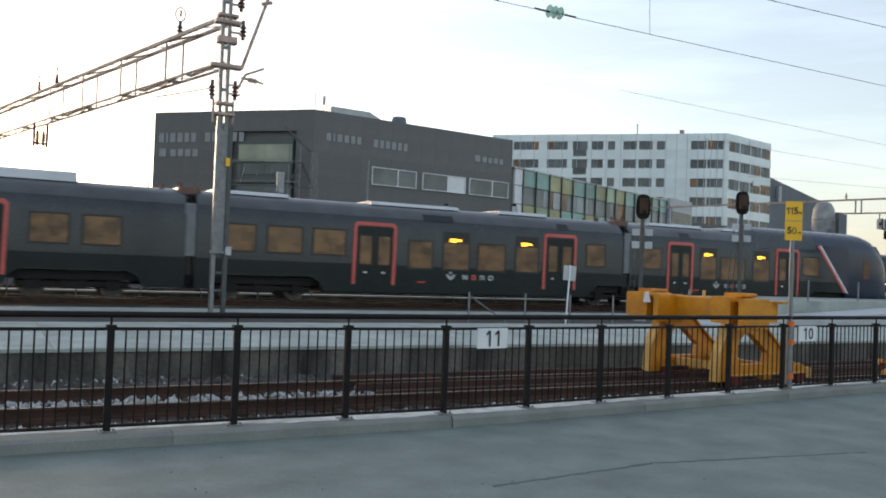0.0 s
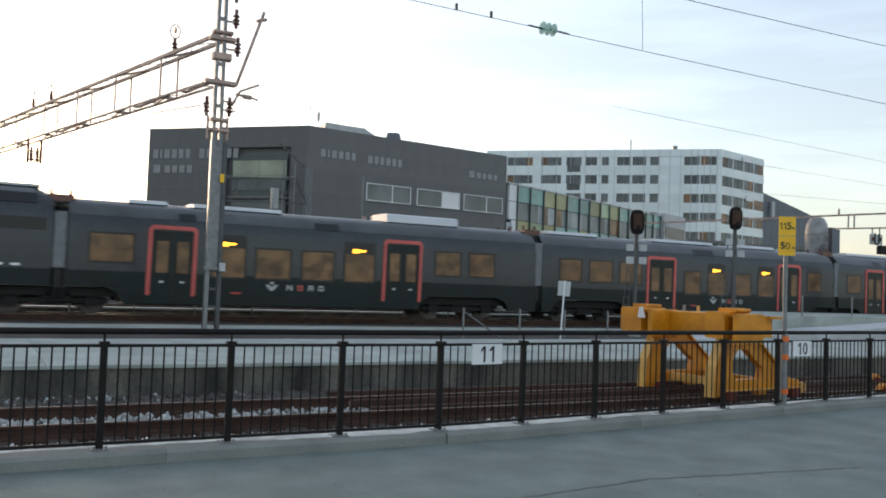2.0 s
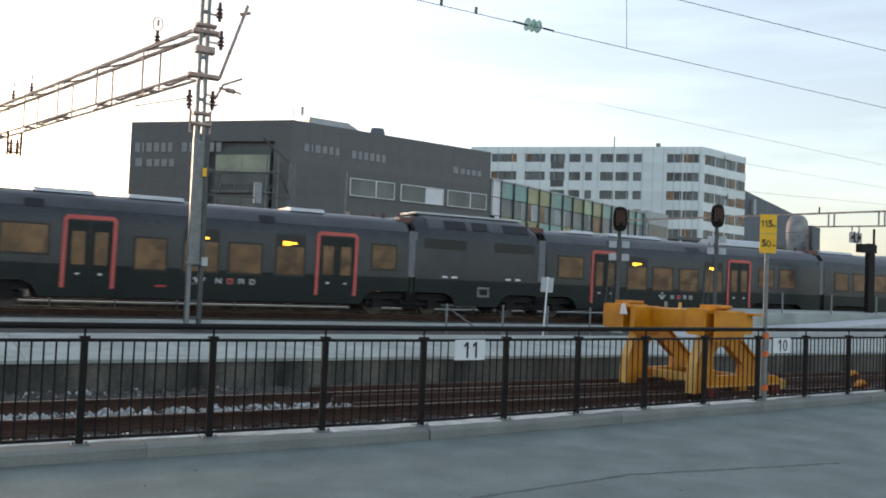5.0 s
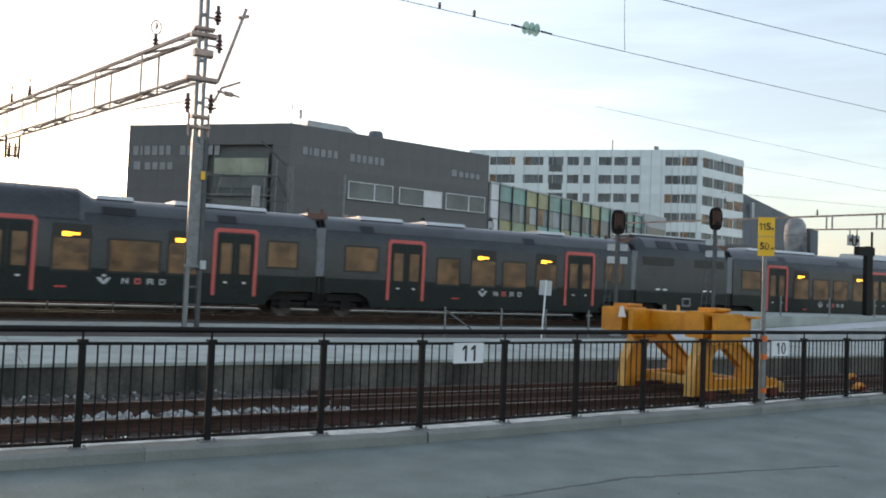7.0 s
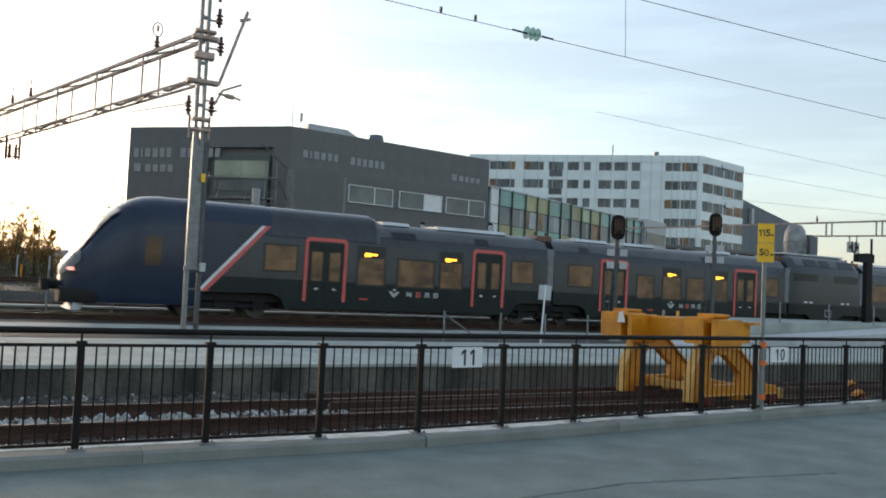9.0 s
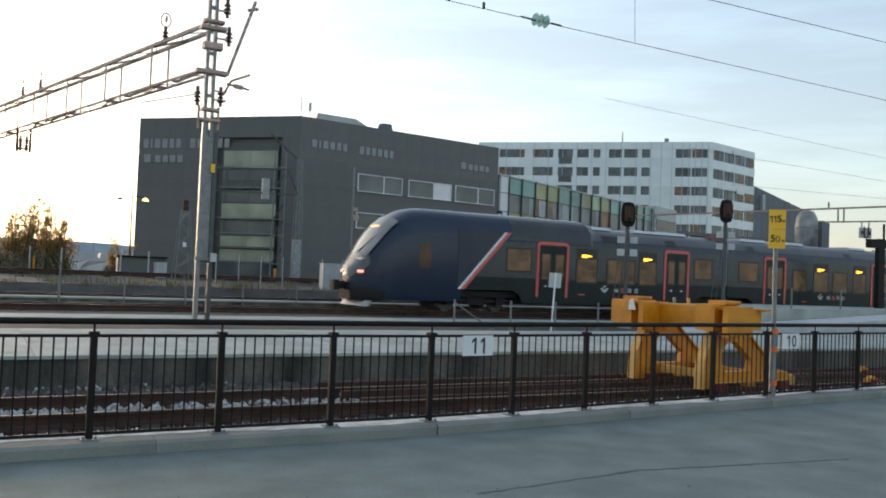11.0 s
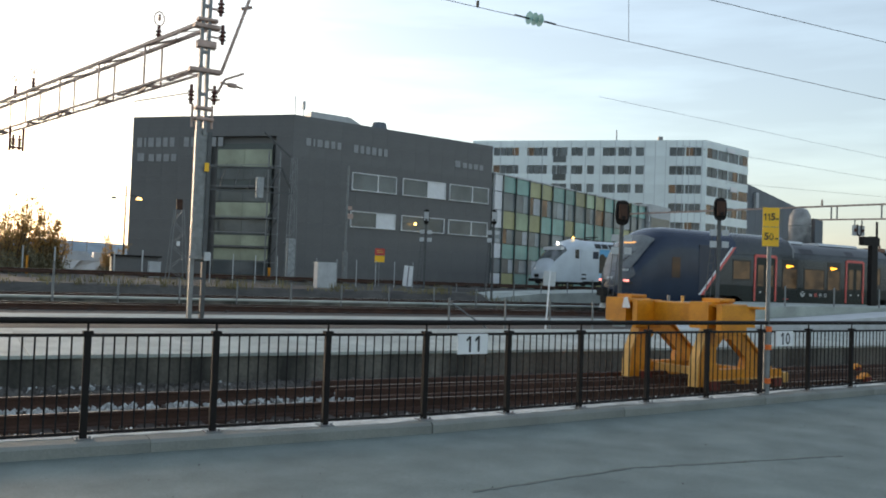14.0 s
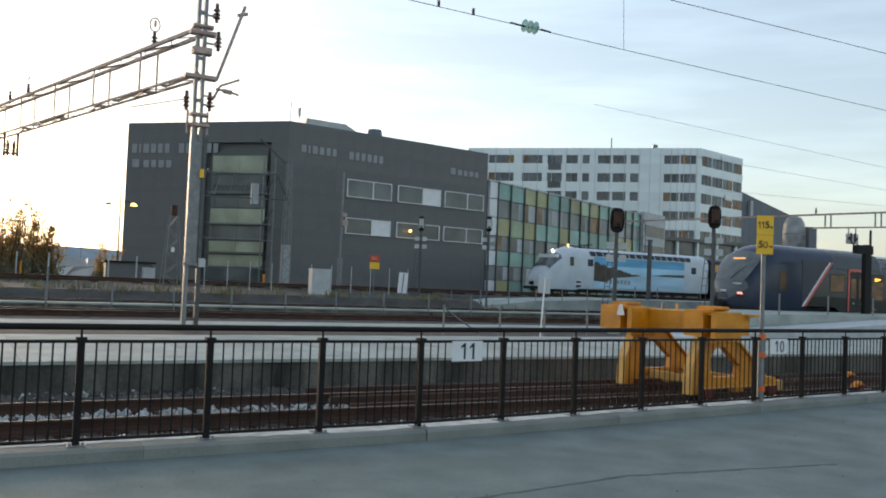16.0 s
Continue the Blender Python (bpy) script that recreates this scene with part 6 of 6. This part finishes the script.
    c = thing("coach", "dark coach with a yellow patch behind the locomotive", "coach", at=pose(LOCO_X + 19.6, LOCO_Y, 1.2))
    part("body", Shape().loft([ring(x, 3.8, 1.5, 0.45) for x in (0, 24)]), "body_low", c, smooth=True)
    part("patch", Shape().box(0.3, 3.6, -1.512, -1.5, 2.5, 3.2), "yellow_pale", c)
    part("lettering_bars", bars([0.2, 0.2, 0.2, 0.2, 0.2], 1.0, 1.9, 0.25, 0.08, 0.006, -1.512), "white", c)
    part("underframe", Shape().box(1, 23, -1.2, 1.2, 0.0, 0.5), "under", c)


LOCO_X, LOCO_Y = 41.9, 58.0
locomotive()


# ---- shore: trees, huts, parked boats, hills ----
def tree(x, y, z, h, spread, seed, leaves):
    rnd = random.Random(seed)
    t = thing("shore_tree", "small autumn tree with thin reddish-brown foliage", "tree", "shore trees", pose(x, y, z))
    trunk = Shape()
    tips = []
    for k in range(24):
        a, d = rnd.uniform(0, math.tau), spread * rnd.uniform(0.05, 0.45)
        b0 = Vector((math.cos(a) * d * 0.5, math.sin(a) * d * 0.5, -0.1))
        b1 = Vector((math.cos(a) * d * 2, math.sin(a) * d * 2, h * rnd.choice((0.45, 0.55, 0.6, 0.7, 0.8, 1.0))))
        mid = b0.lerp(b1, 0.5) + Vector((rnd.uniform(-0.2, 0.2), rnd.uniform(-0.2, 0.2), 0))
        trunk.rod(b0, mid, 0.035, 6, 0.02).rod(mid, b1, 0.02, 6, 0.006)
        tips.append((mid, b1))
        tips.append((b0, mid))
        for _ in range(3):
            c = mid.lerp(b1, rnd.uniform(0, 0.7))
            e = c + Vector((rnd.uniform(-0.4, 0.4), rnd.uniform(-0.4, 0.4), rnd.uniform(0.1, 0.5)))
            trunk.rod(c, e, 0.015, 5, 0.006)
            tips.append((c, e))
    part("trunk", trunk, "bark", t, "thin bare limbs")
    # thin sprays along the upper twigs, a fuller olive thicket below
    for low in (False, True):
        s = Shape()
        for _ in range(leaves):
            if low:
                a, d, u = rnd.uniform(0, math.tau), spread * rnd.uniform(0, 1) ** 0.6, rnd.uniform(0, 1)
                lump = 0.75 + 0.25 * math.sin(a * 3 + seed) * math.cos(a * 5 + u * 4)
                c = Vector((math.cos(a) * d * lump, math.sin(a) * d * lump, h * (0.04 + 0.5 * u * lump * (1 - 0.45 * d / spread))))
            else:
                p, q = rnd.choice(tips)
                c = p.lerp(q, rnd.uniform(0.2, 1.0)) + Vector([rnd.gauss(0, 0.1) for _ in range(3)])
            m = Euler([rnd.uniform(0, 6) for _ in range(3)]).to_matrix()
            r = rnd.uniform(0.04, 0.085)
            s.add([c + m @ Vector(v) * r for v in ((-1, 0, 0), (0, 0.55, 0.1), (1, 0, 0), (0, -0.55, 0.1))], [(0, 1, 2, 3)])
        tagged(part("thicket" if low else "crown", s, "leaf_low" if low else "leaf", t, "lower leaves with haze in their dull olive colour" if low else "sparse upper leaves with backlight in their reddish colour"), kind="stuff")


for tx, ty, th, ts_, seed, nl in ((2.3, 60, 5.6, 1.4, 1, 3600), (3.2, 61, 7.0, 1.4, 2, 3900), (4.5, 62, 6.4, 1.4, 5, 3600), (5.2, 62.5, 4.6, 1.4, 7, 2800), (9.7, 68, 3.7, 1.1, 3, 3000), (1.7, 60, 3.4, 1.4, 9, 2200)):
    tree(tx, ty, 0.4, th, ts_, seed, nl)


def shore():
    hut = thing("low_hut", "low dark grey flat-roofed hut beside the building", "hut")
    part("wall", Shape().box(9.1, 12.3, 64, 64.9, 0.2, 2.2), "cladding", hut)
    part("roof", Shape().box(8.95, 12.5, 63.8, 65.1, 2.2, 2.32), "black", hut)
    rnd = random.Random(21)
    for i in range(7):
        x = 1.5 + i * 1.9
        b_ = thing("moored_boat", "small white boat beyond the shore trees", "boat", "boats along the shore", pose(x + rnd.uniform(-0.5, 0.5), 96 + rnd.uniform(-3, 6), 0.49) @ Matrix.Scale(1.45, 4))
        part("hull", Shape().loft([[(-1.6, -0.7, 0.0), (1.4, -0.6, 0.0), (1.4, 0.6, 0.0), (-1.6, 0.7, 0.0)], [(-1.7, -1.0, 0.9), (2.3, -0.4, 1.0), (2.3, 0.4, 1.0), (-1.7, 1.0, 0.9)]]), "white", b_)
        part("cabin", Shape().loft([[(-0.9, -0.6, 0.9), (0.8, -0.5, 0.95), (0.8, 0.5, 0.95), (-0.9, 0.6, 0.9)], [(-0.8, -0.5, 1.6), (0.2, -0.45, 1.6), (0.2, 0.45, 1.6), (-0.8, 0.5, 1.6)]]), "white_dirty", b_)
        part("mast", Shape().rod((0.2, 0, 1.0), (0.2, 0, 3.0 + rnd.uniform(0, 1.5)), 0.03, 5), "galv", b_)
    solid("water", Shape().box(-900, 30, 110, 3300, 0.0, 0.52), "fjord", "grey-blue fjord water beyond the shore", "water", kind="structure")
    s = Shape()
    n = 60
    base, crest = [], []
    for i in range(n + 1):
        x = -1500 + i * 130
        z = 84 - 0.011 * (x - 120) + 14 * noise.noise(Vector((x * 0.002, 3.1, 0))) + 5 * noise.noise(Vector((x * 0.009, 7.1, 0)))
        if x > 1500:
            z *= max(0.2, 1 - (x - 1500) / 3000)
        base.append((x, 3380, -10))
        crest.append((x, 3500, max(8, z)))
    vs = base + crest
    back = [(x, 3900, -10) for x, _, _ in base]
    vs += back
    k = n + 1
    s.add(vs, [(i, i + 1, k + i + 1, k + i) for i in range(n)] + [(k + i, k + i + 1, 2 * k + i + 1, 2 * k + i) for i in range(n)])
    solid("backdrop_hills", s, "hill", "wooded hills across the fjord, blue-grey from haze in their colour", "hills", kind="structure", smooth=True)


shore()


def weeds():
    rnd = random.Random(77)
    s = Shape()
    for _ in range(150):
        cx, cy = rnd.uniform(-4, 30), rnd.choice((41.4, 43.2, 50.5))
        big = rnd.uniform(0.5, 1.3)
        for _ in range(9):
            x, y, h = cx + rnd.gauss(0, 0.22), cy + rnd.gauss(0, 0.15), big * rnd.uniform(0.12, 0.4)
            z = 0.68 if cx < 26 else 0.2
            dx, w = rnd.uniform(-0.12, 0.12), rnd.uniform(0.012, 0.03)
            s.add([(x - w, y, z - 0.05), (x + w, y, z - 0.05), (x + dx + w * 0.4, y + 0.03, z + h), (x + dx - w * 0.4, y + 0.03, z + h), (x, y + 0.03, z - 0.05)], [(0, 1, 2, 3), (1, 4, 2), (0, 3, 4)])
    solid("dry_weeds", s, "weed", "tufts of dry yellow-brown weeds on the gravel bank", "weeds", kind="stuff")


weeds()


def wall_lamp(m):
    k = thing("wall_lamp", "small lit amber lamp on a short wall arm", "lamp", at=m)
    part("arm", Shape().beam((-1.1, 0, 0.12), (0, -0.5, 0.12), 0.05).rod((-1.1, 0.1, 0.12), (-1.1, 0, 0.12), 0.08, 8), "galv", k)
    part("lamp_head", Shape().rod((0, -0.5, -0.1), (0, -0.5, 0.12), 0.16, 10, 0.08), "amber_lamp", k, "lit amber lamp head")


wall_lamp(pose(22.8, 65.9, 0, 0, 0, 7.83) @ pose(12.1, 0.0, 6.2))


# ---- motion ----
def run(t):
    """Way along the track that the train has gone at t seconds."""
    u = (t - 8) / 8
    way = 8 * (5.45079 * u ** 1 - 0.94281 * u ** 2 + 0.21861 * u ** 3 + 0.03114 * u ** 4)
    return way + float(np.interp(t, (0, 9, 10, 11.5, 12.5, 13.25, 14, 15, 16), (-0.05, -0.05, 0.03, 0.2, 0.34, 0.4, 0.37, 0.17, -0.2)))


def motions():
    walk(train, [(k * 0.5, pose(run(k * 0.5), TRAIN_Y, RAIL_Z)) for k in range(33)])
    turns = [k * 16.0 / 240 for k in range(241)]
    for ob, x in WHEELS:
        walk(ob, [(t, pose(x, 0, 0.42, 0, math.degrees((run(t) - run(0)) / 0.42), 0)) for t in turns])


motions()
